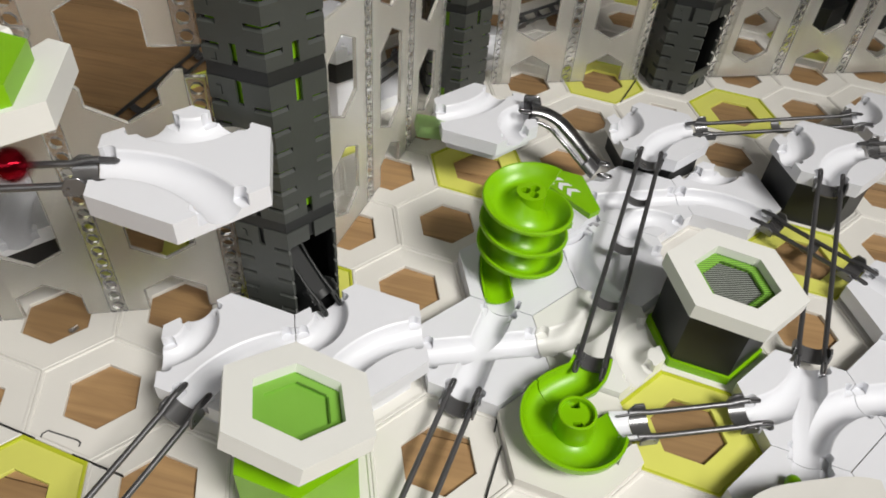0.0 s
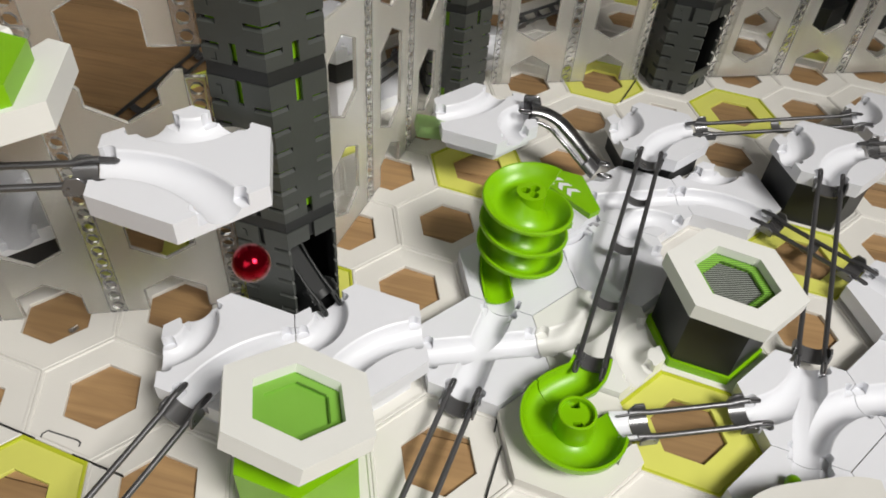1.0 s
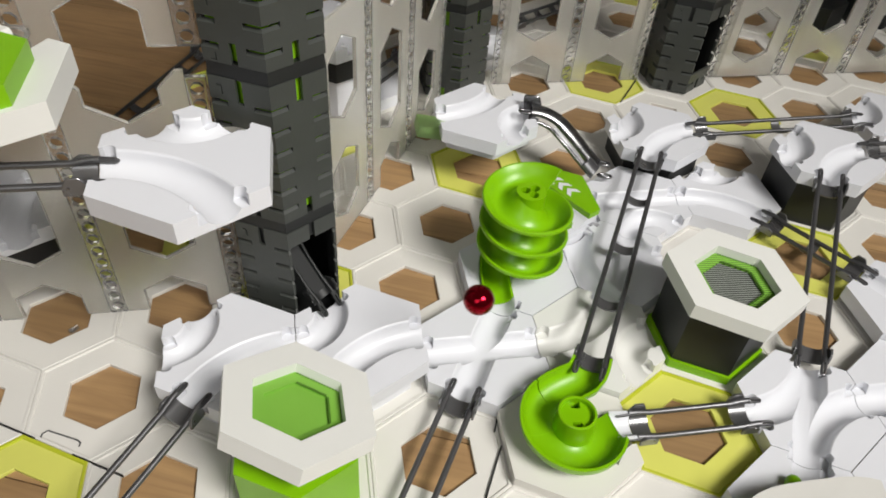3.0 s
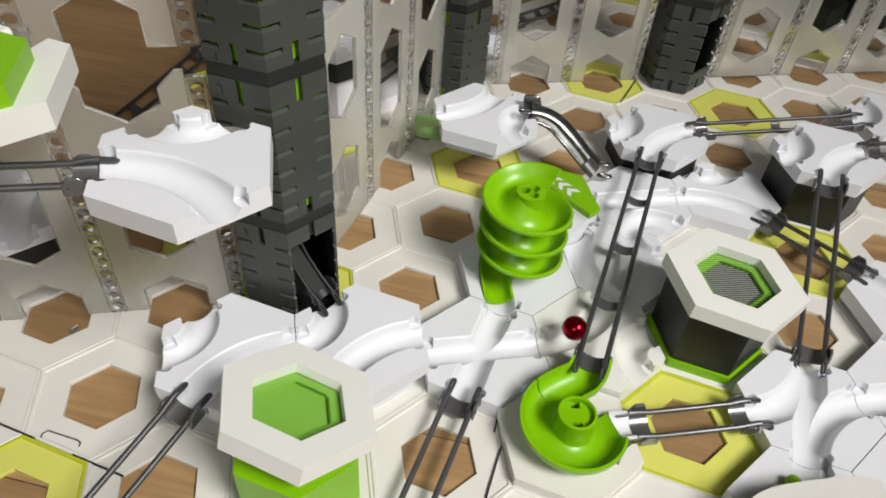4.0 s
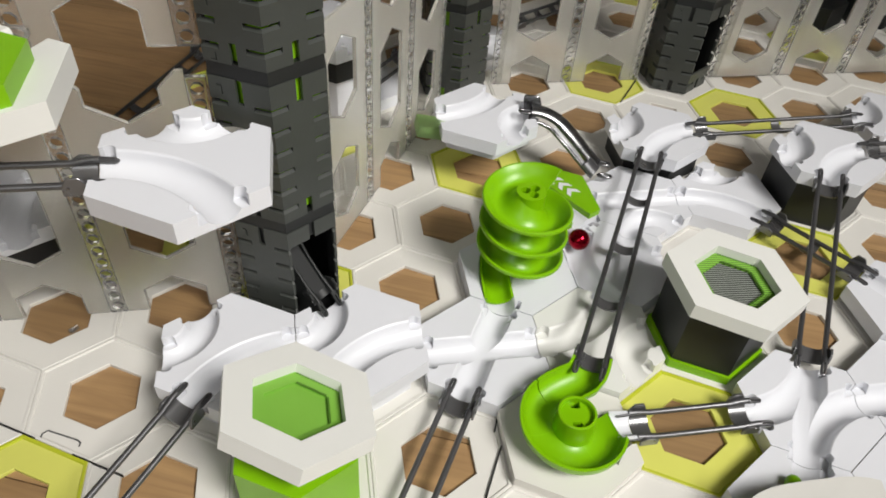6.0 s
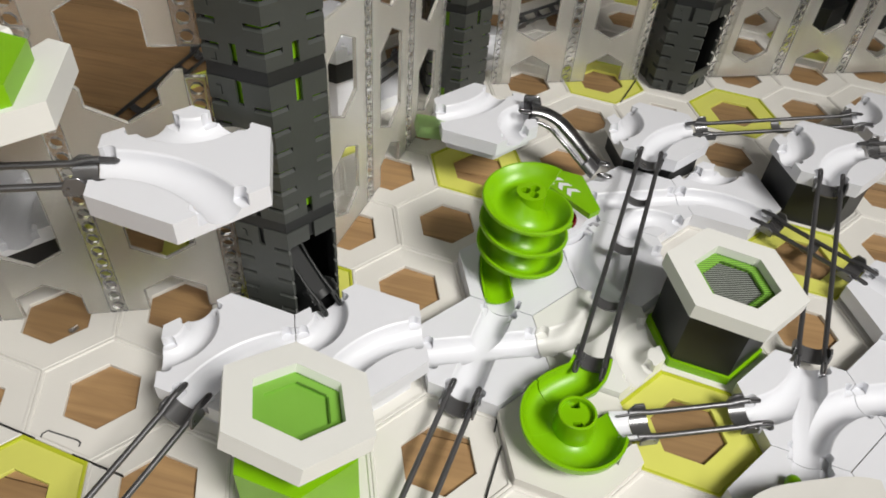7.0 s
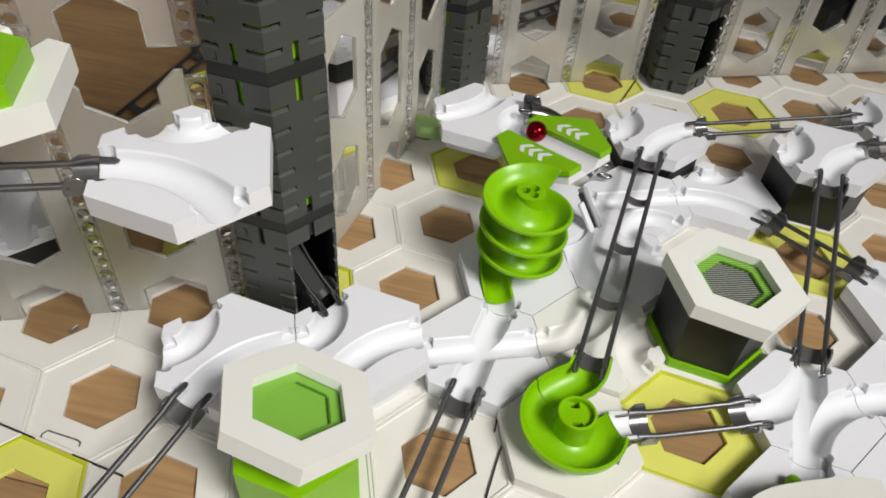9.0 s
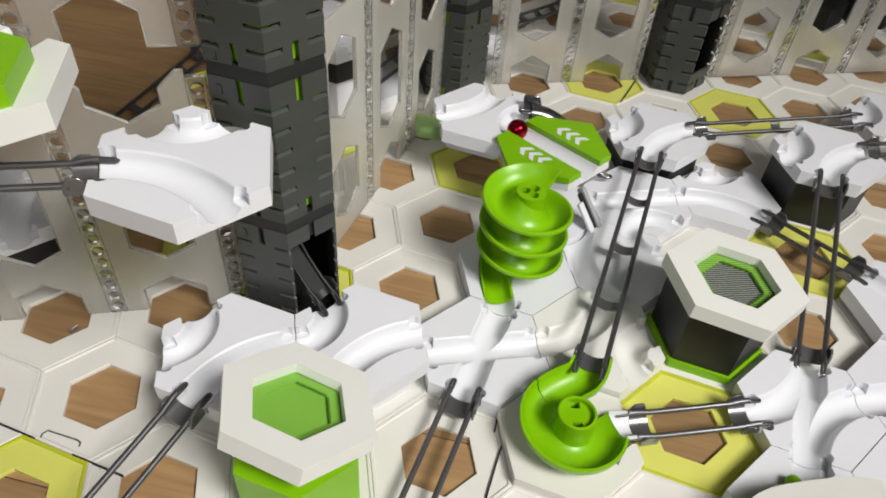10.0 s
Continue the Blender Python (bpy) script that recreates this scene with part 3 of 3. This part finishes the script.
# Black lining and sole added so the open towers look dark inside.
SHADE_LINER = carve("liner", prism(6, 0.399, 0.02, 1.12, hole=0.355), [box(0.2, 0.6, -0.2, 0.2, -0.1, 0.98, m=Matrix.Rotation(radians(300), 4, "Z"))], BAND)


def tower(i, j, levels, label, opened=()):
    x, y = centre(i, j)
    t = thing("tower", label, "tower", at(x - 0.02, y, 0, 0, 0, 3), "towers")
    part("core", prism(6, 0.376, 1.3 if 0 in opened else 0.05, levels * 1.236 - 0.05), CORE, t, "green inner core")
    if 0 in opened:
        part("liner", SHADE_LINER, None, t, "black lining standing in for the dark inside", at(0, 0, 0.03))
        part("sole", prism(6, 0.40, 0.018, 0.04), BAND, t, "black plate added to darken the tower inside")
    for k in range(levels):
        part("block", BLOCK if k not in opened else opened[k], None, t, "", at(0, 0, 0.03 + k * 1.236))
        part("band", prism(6, 0.424, 0.0, 0.115, hole=0.37), BAND, t, "black joint band", at(0, 0, 0.03 + k * 1.236 + 1.125))
    return t


tower(1, 1, 4, "tall dark grey hexagonal tower with slots showing green", {0: BLOCK_OPEN})
tower(1, 5, 4, "dark grey hexagonal tower behind the frosted wall")
tower(4, 5, 4, "dark grey hexagonal tower with an open side", {0: BLOCK_OPEN_HIGH})


# ---- frosted walls ----
# Pale strip colour stands in for light caught on cut panel edges.
EDGE = material("lit_edge_plastic", (0.84, 0.82, 0.77), 0.25, trans=0.66, ior=1.3, vary=0.02)


def rim_mesh(holes, height):
    """The pale strips that paint the lit edges round a panel's openings."""
    bm = bmesh.new()
    lines = []
    for lo, hi in holes:
        w, tip = 0.25, 0.144
        pts = [(0, lo), (w, lo + tip), (w, hi - tip), (0, hi), (-w, hi - tip), (-w, lo + tip)]
        if lo < 0:
            lines.append([(w, 0.02), (w, hi - tip), (0, hi), (-w, hi - tip), (-w, 0.02)])
        elif hi > height:
            lines.append([(-0.38, height), (-w, height - 0.13), (-w, lo + tip), (0, lo), (w, lo + tip), (w, height - 0.13), (0.38, height)])
        else:
            lines.append(pts + pts[:1])
    lines.append([(-0.42, 0.016), (-0.27, 0.016)] if holes[0][0] < 0 else [(-0.42, 0.016), (0.42, 0.016)])
    lines.append([(0.27, 0.016), (0.42, 0.016)])
    for line in lines:
        for (x0, z0), (x1, z1) in zip(line, line[1:]):
            d = Vector((x1 - x0, 0, z1 - z0))
            m = Matrix.Translation(((x0 + x1) / 2, 0, (z0 + z1) / 2)) @ Matrix.Rotation(-math.atan2(d.z, d.x), 4, "Y")
            box(-d.length / 2, d.length / 2, -0.0160, 0.0160, -0.0042, 0.0042, bm=bm, m=m)
    return to_mesh("rim", bm, EDGE)


def panel_mesh(name, holes, height):
    body = box(-0.43, 0.43, -0.014, 0.014, 0.012, height, bevel=0.004)
    cutters = []
    for lo, hi in holes:
        w, tip = 0.25, 0.144
        pts = [(0, lo), (w, lo + tip), (w, hi - tip), (0, hi), (-w, hi - tip), (-w, lo + tip)]
        bm = bmesh.new()
        a = [bm.verts.new((x, -0.1, z)) for x, z in pts]
        b = [bm.verts.new((x, 0.1, z)) for x, z in pts]
        bm.faces.new(a)
        bm.faces.new(b[::-1])
        for k in range(6):
            bm.faces.new((a[(k + 1) % 6], a[k], b[k], b[(k + 1) % 6]))
        cutters.append(bm)
    if len(holes) == 3:
        for z, s in ((height, 1), (0.012, -1)):
            bm = bmesh.new()
            pts = [(-0.245, z - s * 0.13), (0.245, z - s * 0.13), (0.40, z + s * 0.02), (-0.40, z + s * 0.02)]
            a = [bm.verts.new((x, -0.1, q)) for x, q in pts]
            b = [bm.verts.new((x, 0.1, q)) for x, q in pts]
            bm.faces.new(a)
            bm.faces.new(b[::-1])
            for k in range(4):
                bm.faces.new((a[(k + 1) % 4], a[k], b[k], b[(k + 1) % 4]))
            if s > 0:
                cutters.append(bm)
            else:
                bm.free()
    return carve(name, body, cutters, FROST, 20)


PANEL = panel_mesh("panel", ((-0.2, 0.40), (0.60, 1.69), (1.90, 2.6)), 2.3)
RIM = rim_mesh(((-0.2, 0.40), (0.60, 1.69), (1.90, 2.6)), 2.3)
RIM_TWO = rim_mesh(((0.22, 1.0), (1.31, 2.08)), 2.3)
PANEL_TWO = panel_mesh("panel", ((0.22, 1.0), (1.31, 2.08)), 2.3)


def pillar_mesh(height):
    body = box(-0.07, 0.07, -0.022, 0.022, 0.012, height, bevel=0.008)
    holes = bmesh.new()
    for k in range(int(height / 0.13)):
        p = prism(8, 0.047, -0.1, 0.1, turn=22.5)
        p.transform(Matrix.Translation((0, 0, 0.075 + k * 0.13)) @ Matrix.Rotation(radians(90), 4, "X"))
        join(holes, p)
    return carve("pillar", body, [holes], CLEAR, 25)


PILLAR = pillar_mesh(2.25)


def frosted_wall(cells, direction, ends, kinds, label, storeys=1):
    x, y = centre(*cells[0])
    t = thing("frosted_wall", label, "wall panel", at(x, y, 0, 0, 0, direction), "frosted walls")
    for level in range(storeys):
        for k in range(len(cells)):
            panel = part("panel", PANEL if kinds[k] == "X" else PANEL_TWO, None, t, "", at(k, 0, level * 2.46))
            part("rim", RIM if kinds[k] == "X" else RIM_TWO, None, panel, "pale strip painted as the lit panel edge")
        for k in ends:
            part("pillar", PILLAR, None, t, "clear plastic lattice pillar", at(k + 0.5, 0.0, level * 2.46))
    return t


WALL_LABEL = "translucent frosted plastic wall with hexagonal openings"
frosted_wall([(-2, 1), (-1, 1), (0, 1)], 0, (-1, 0, 1, 2.0), "XXX", WALL_LABEL, 2)
frosted_wall([(1, 2), (1, 3), (1, 4)], 60, (-0.93, 0, 1, 1.93), "YXY", WALL_LABEL, 2)
# Upper storeys here are out of view, added to shade the base behind.
frosted_wall([(2, 5), (3, 5)], 0, (-0.93, 0, 0.93), "XX", WALL_LABEL, 3)
# Right-hand panels also run on unseen, added to darken the far corner.
frosted_wall([(k, 5) for k in range(5, 13)], 0, (-0.93, 0, 1, 2, 3, 4, 5, 6, 7), "YXYXYXYX", WALL_LABEL, 3)


# ---- the lift ----
def lift():
    t = thing("lift", "green and white lift platform with white chevrons", "lift", at_cell(3, 2, 0.36))
    part("body", carve("body", prism(6, R * 0.95, -0.15, -0.062, bevel=0.01), [sweep([d2(120, 0.6), d2(300, 0.6)], channel_profile(0.0))], WHITE), None, t, "white plastic body")
    part("top", carve("top", prism(6, R * 0.97, -0.06, 0.0, bevel=0.018), [box(-0.6, 0.6, -0.125, 0.125, -0.2, 0.2, m=Matrix.Rotation(radians(-60), 4, "Z"))], GREEN), None, t, "two green plastic halves")
    for side in (-1, 1):
        for k in (-1, 0, 1):
            bm = bmesh.new()
            low = [bm.verts.new((-x, y, 0.001)) for x, y in ((0.048, 0), (-0.018, 0.074), (-0.074, 0.074), (-0.012, 0), (-0.074, -0.074), (-0.018, -0.074))]
            top = [bm.verts.new((v.co.x, v.co.y, 0.004)) for v in low]
            bm.faces.new(low)
            bm.faces.new(top[::-1])
            for e in range(6):
                bm.faces.new((low[e], top[e], top[(e + 1) % 6], low[(e + 1) % 6]))
            bm.transform(Matrix.Rotation(radians(-60), 4, "Z") @ Matrix.Translation((k * 0.118 - 0.01, side * 0.25, 0)))
            part("chevron", bm, WHITE, t, "white printed chevron")
    return t


LIFT = lift()


def lift_base():
    t = thing("elevator", "white plastic base of the lift with a hinged grey flap", "lift base", at_cell(3, 2, 0))
    part("foot", prism(6, R * 0.97, 0.0, 0.13, bevel=0.012), WHITE, t)
    return t


BASE_OF_LIFT = lift_base()


def lift_arm():
    bm = box(-0.02, 0.05, 0.0, 0.32, -0.03, 0.005, bevel=0.008)
    ob = part("flap", bm, WHITE, BASE_OF_LIFT, "white hinged flap")
    part("bar", box(0.085, 0.135, 0.0, 0.44, -0.05, 0.03, bevel=0.008), GREYBAR, ob, "grey plastic bar")
    return ob


ARM = lift_arm()
# Solid black strip stands in for shade in the gap beside the bar.
part("gap_strip", box(0.046, 0.09, 0.02, 0.40, -0.03, 0.004), BAND, ARM, "black strip painted as the shaded gap by the bar")


# ---- satin steel drop channel ----
def drop_channel():
    t = thing("drop_channel", "curved satin steel drop channel", "marble rail", at(0, 0, 0))
    pts = [Vector(p) for p in ((3.97, 2.565, 0.748), (4.12, 2.53, 0.725), (4.27, 2.47, 0.655), (4.42, 2.365, 0.525), (4.57, 2.26, 0.37), (4.71, 2.165, 0.235))]
    fine = []
    for k in range(len(pts) - 1):
        p0, p1, p2, p3 = pts[max(k - 1, 0)], pts[k], pts[k + 1], pts[min(k + 2, len(pts) - 1)]
        for s in range(8):
            u = s / 8
            fine.append(0.5 * ((2 * p1) + (p2 - p0) * u + (2 * p0 - 5 * p1 + 4 * p2 - p3) * u * u + (3 * p1 - p0 - 3 * p2 + p3) * u ** 3))
    fine.append(pts[-1])
    hood = [(0.097 * math.cos(a), 0.066 * math.sin(a)) for a in np.linspace(math.pi, 0, 13)]
    hood += [(0.085 * math.cos(a), 0.053 * math.sin(a) - 0.006) for a in np.linspace(0, math.pi, 13)]
    part("hood", sweep(fine[1:-3], hood), CHROME, t)
    part("side_rod", sweep(fine[2:-1], [(a + 0.135, b - 0.045) for a, b in circle(0.021, 12)]), CHROME, t)
    # Strip added where the gap between hood and rod only looks dark.
    part("web", sweep(fine[16:-3], ((0.09, -0.012), (0.135, -0.05), (0.135, -0.062), (0.09, -0.026))), RAIL, t, "gunmetal strip filling the dark gap between hood and rod")
    part("edge_rod", sweep(fine[3:-6], [(a - 0.097, b + 0.002) for a, b in circle(0.013, 12)]), CHROME, t)
    dome = [(0.03 + 0.15 * math.cos(a), 0.075 * math.sin(a) - 0.02) for a in np.linspace(math.pi, 0, 13)]
    dome += [(0.03 + 0.135 * math.cos(a), 0.06 * math.sin(a) - 0.03) for a in np.linspace(0, math.pi, 13)]
    part("saddle", sweep(fine[-8:-2], dome), RAIL, t, "gunmetal saddle")
    part("saddle", sweep(fine[1:6], half_pipe(0.13, 0.02)), RAIL, t, "gunmetal saddle")
    turn = Matrix.Rotation(radians(-18), 4, "Z")
    bm = bmesh.new()
    line = ((-0.10, -0.02), (0.13, -0.03), (0.09, 0.035), (0.06, 0.13), (0.03, 0.15), (-0.09, 0.145), (-0.11, 0.12))
    near = [bm.verts.new((a, -0.012, b)) for a, b in line]
    far = [bm.verts.new((a, 0.012, b)) for a, b in line]
    bm.faces.new(near)
    bm.faces.new(far[::-1])
    for k in range(len(line)):
        q = (k + 1) % len(line)
        bm.faces.new((near[k], far[k], far[q], near[q]))
    bmesh.ops.recalc_face_normals(bm, faces=bm.faces)
    bmesh.ops.bevel(bm, geom=list(bm.edges), offset=0.006, segments=1, affect="EDGES")
    bm.transform(Matrix.Translation(fine[4] + Vector((-0.02, 0.075, 0.0))) @ turn)
    part("fin", bm, CHROME, t)
    for base, z in ((fine[0] + Vector((-0.05, -0.03, 0.0)), 0.0), (fine[-1] + Vector((0.02, -0.12, 0.0)), 0.0), (fine[-1] + Vector((0.07, 0.09, 0.0)), 0.0)):
        ring = [base + turn @ Vector((0.07 * math.cos(2 * math.pi * k / 16), 0.03 * math.sin(2 * math.pi * k / 16), 0.01)) for k in range(17)]
        part("loop", sweep(ring, circle(0.014, 12)), CHROME, t)


drop_channel()


# ---- pieces near the picture's edges ----
def launcher():
    t = thing("launcher", "white plastic tile with a green raised insert", "launcher tile", at_cell(0, 0, 2.80))
    part("body", carve("body", prism(6, R * 0.985, -0.165, 0, bevel=0.055), [sweep([d2(60, 0.62), d2(60, 0.1)], channel_profile())], CREAM), None, t)
    part("insert", prism(6, 0.44, -0.02, 0.12, bevel=0.03, hole=0.28), GREEN, t, "bright green raised insert", at(-0.03, -0.10, 0))
    part("bracket", box(-0.1, 0.1, 0.1, 0.87, -0.22, -0.167, bevel=0.01), CLEAR, t, "clear plastic bracket")


def cap():
    bm = bmesh.new()
    outline = []
    for k in range(48):
        c, q = math.cos(2 * math.pi * k / 48), math.sin(2 * math.pi * k / 48)
        outline.append((math.copysign(0.74 * abs(c) ** 0.6, c), math.copysign(0.81 * abs(q) ** 0.6, q)))
    low = [bm.verts.new((x, y, 0.0)) for x, y in outline]
    top = [bm.verts.new((x, y, 0.26)) for x, y in outline]
    bm.faces.new(low[::-1])
    rim = bm.faces.new(top)
    for k in range(48):
        bm.faces.new((low[k], low[(k + 1) % 48], top[(k + 1) % 48], top[k]))
    bmesh.ops.bevel(bm, geom=list(rim.edges), offset=0.2, segments=8, affect="EDGES", profile=0.5)
    ob = new("cap", to_mesh("cap", bm, GREY, 60))
    ob.matrix_basis = at(4.98, -2.39, 0.152)
    tagged(ob, "blurred grey rounded plastic cap on a white tile", "cap")
    bm = bmesh.new()
    bmesh.ops.create_uvsphere(bm, u_segments=20, v_segments=12, radius=0.058)
    ob = new("knob", to_mesh("knob", bm, GREEN, 60))
    ob.matrix_basis = at(4.975, -1.49, 0.205)
    tagged(ob, "small bright green round knob", "knob")


def brackets():
    t = thing("bracket", "clear green plastic bracket between wall and tile", "bracket", at(2.56, 2.6, 0.0))
    part("arm", box(-0.17, 0.17, -0.12, 0.12, -0.07, 0.07, bevel=0.02), CLEARGREEN, t, "", at(0.39, 0, 0.565, 0, 12, 0))
    t = thing("bracket", "frosted plastic bracket between tower and high tile", "bracket", at(1.25, 0.43, 2.0))
    part("arm", box(-0.16, 0.16, -0.42, 0.14, 0.0, 0.04, bevel=0.01), FROST, t)


def joints():
    base = bpy.data.objects["base_plate"]
    # Black strips laid on the plates stand in for the dark open gaps.
    for x0, y0, x1, y1 in ((-1.1, 0.058, -0.41, -0.340), (-0.12, -0.508, 0.26, -0.727), (3.013, -0.582, 2.965, -0.70), (2.99, -0.83, 2.789, -1.224), (6.0, 4.32, 5.58, 3.777)):
        a, b = Vector((x0, y0, 0.012)), Vector((x1, y1, 0.012))
        part("joint", sweep([a, b], ((-0.006, -0.01), (0.006, -0.01), (0.006, 0.008), (-0.006, 0.008))), BAND, base, "black strip standing in for a dark gap between two plates")
    slot = [(-0.375, -0.36, 0.003), (-0.372, -0.30, 0.003), (-0.335, -0.276, 0.003), (-0.11, -0.385, 0.003), (-0.085, -0.41, 0.003), (-0.09, -0.44, 0.003)]
    part("slot", sweep(slot, circle(0.0065, 6)), CLIP, base, "dark outline of a grip slot")


def pin():
    bm = prism(12, 0.022, -0.055, 0.0, bevel=0.006)
    box(-0.03, 0.05, -0.012, 0.012, -0.012, 0.012, bm=bm)
    ob = new("pin", to_mesh("pin", bm, CLEAR))
    ob.matrix_basis = at(-0.355, 0.70, 0.0, 0, 0, 40)
    tagged(ob, "small clear plastic pin lying in an open cell", "pin")


pin()
launcher()
cap()
brackets()
joints()


# ---- what moves ----
def motions():
    rows = MARBLE_ROWS
    walk(MARBLE, [(t, at(x, y, z, 0, 0, 0)) for t, x, y, z in rows])
    walk(ARM, [(t, at(0.37, -0.44, 0.15, a, 0, 38)) for t, a in ((0.0, -20), (7.6, -20), (7.8, -4), (8.0, 16), (8.2, 34), (8.4, 48), (8.7, 54), (9.1, 51), (10.0, 50))])
    walk(LIFT, [(t, at(x, y, z, rx, ry, 0)) for t, x, y, z, rx, ry in LIFT_ROWS])


MARBLE_ROWS = (
    (0.00, 0.078, -0.003, 2.225),
    (0.10, 0.455, 0.004, 2.225),
    (0.20, 0.802, -0.024, 2.225),
    (0.30, 1.179, -0.313, 2.225),
    (0.40, 1.243, -0.421, 2.225),
    (0.50, 1.275, -0.467, 2.225),
    (0.60, 1.301, -0.526, 2.225),
    (0.70, 1.320, -0.580, 2.215),
    (0.80, 1.350, -0.679, 2.198),
    (0.90, 1.370, -0.714, 2.136),
    (1.00, 1.390, -0.748, 2.059),
    (1.10, 1.410, -0.783, 1.966),
    (1.20, 1.430, -0.818, 1.857),
    (1.30, 1.450, -0.853, 1.733),
    (1.40, 1.470, -0.888, 1.594),
    (1.50, 1.491, -0.923, 1.439),
    (1.60, 1.511, -0.958, 1.268),
    (1.70, 1.531, -0.993, 1.082),
    (1.77, 1.543, -1.014, 0.963),
    (1.85, 1.625, -0.979, 1.026),
    (1.90, 1.674, -0.958, 1.082),
    (2.00, 1.772, -0.915, 1.181),
    (2.10, 1.871, -0.873, 1.265),
    (2.20, 1.969, -0.830, 1.333),
    (2.30, 2.067, -0.787, 1.386),
    (2.40, 2.166, -0.745, 1.423),
    (2.50, 2.264, -0.702, 1.444),
    (2.60, 2.362, -0.659, 1.450),
    (2.70, 2.461, -0.616, 1.440),
    (2.90, 2.657, -0.531, 1.374),
    (3.10, 2.854, -0.446, 1.245),
    (3.30, 3.050, -0.360, 1.053),
    (3.50, 3.247, -0.275, 0.799),
    (3.70, 3.443, -0.190, 0.482),
    (3.80, 3.542, -0.147, 0.300),
    (3.90, 3.671, -0.072, 0.330),
    (4.00, 3.739, -0.047, 0.370),
    (4.10, 3.796, 0.018, 0.400),
    (4.20, 3.835, 0.077, 0.420),
    (4.30, 3.872, 0.137, 0.425),
    (4.40, 3.910, 0.189, 0.420),
    (4.50, 3.950, 0.243, 0.405),
    (4.60, 3.986, 0.321, 0.380),
    (4.80, 4.032, 0.483, 0.310),
    (5.00, 4.049, 0.613, 0.245),
    (5.20, 4.061, 0.717, 0.240),
    (5.40, 4.085, 0.827, 0.238),
    (5.50, 4.097, 0.876, 0.237),
    (5.60, 4.112, 0.932, 0.236),
    (5.70, 4.131, 0.992, 0.235),
    (6.00, 4.163, 1.122, 0.235),
    (6.40, 4.177, 1.241, 0.250),
    (6.80, 4.153, 1.328, 0.270),
    (6.90, 4.130, 1.346, 0.270),
    (7.00, 4.104, 1.374, 0.270),
    (7.15, 4.066, 1.391, 0.280),
    (7.40, 4.047, 1.431, 0.290),
    (7.60, 4.019, 1.556, 0.310),
    (7.70, 4.033, 1.720, 0.340),
    (7.80, 4.016, 1.715, 0.360),
    (7.90, 3.984, 1.686, 0.400),
    (8.00, 3.970, 1.695, 0.430),
    (8.10, 3.954, 1.724, 0.500),
    (8.20, 3.941, 1.759, 0.600),
    (8.30, 3.923, 1.755, 0.700),
    (8.40, 3.903, 1.803, 0.800),
    (8.50, 3.900, 1.854, 0.830),
    (8.60, 3.886, 1.911, 0.870),
    (8.80, 3.873, 1.944, 0.900),
    (9.00, 3.869, 2.002, 0.880),
    (9.20, 3.841, 2.014, 0.860),
    (9.40, 3.786, 2.009, 0.840),
    (9.70, 3.747, 2.108, 0.800),
    (10.00, 3.738, 2.189, 0.780),
)
LIFT_ROWS = (
    (0.00, 3.988, 1.735, 0.315, -2.8, 2.6),
    (7.60, 3.988, 1.735, 0.315, -2.8, 2.6),
    (7.80, 3.986, 1.742, 0.350, -2.8, 2.6),
    (8.00, 3.980, 1.770, 0.466, -1.3, 0.5),
    (8.20, 3.985, 1.773, 0.638, -0.5, 2.0),
    (8.40, 3.967, 1.783, 0.820, -2.7, -4.1),
    (8.50, 3.967, 1.787, 0.865, -5.0, -6.5),
    (8.70, 3.965, 1.800, 0.935, -9.3, -11.0),
    (8.85, 3.967, 1.800, 0.930, -8.8, -10.3),
    (9.10, 3.972, 1.789, 0.885, -4.8, -7.2),
    (9.30, 3.974, 1.786, 0.868, -3.5, -5.8),
    (10.00, 3.974, 1.786, 0.867, -3.5, -5.8),
)

motions()
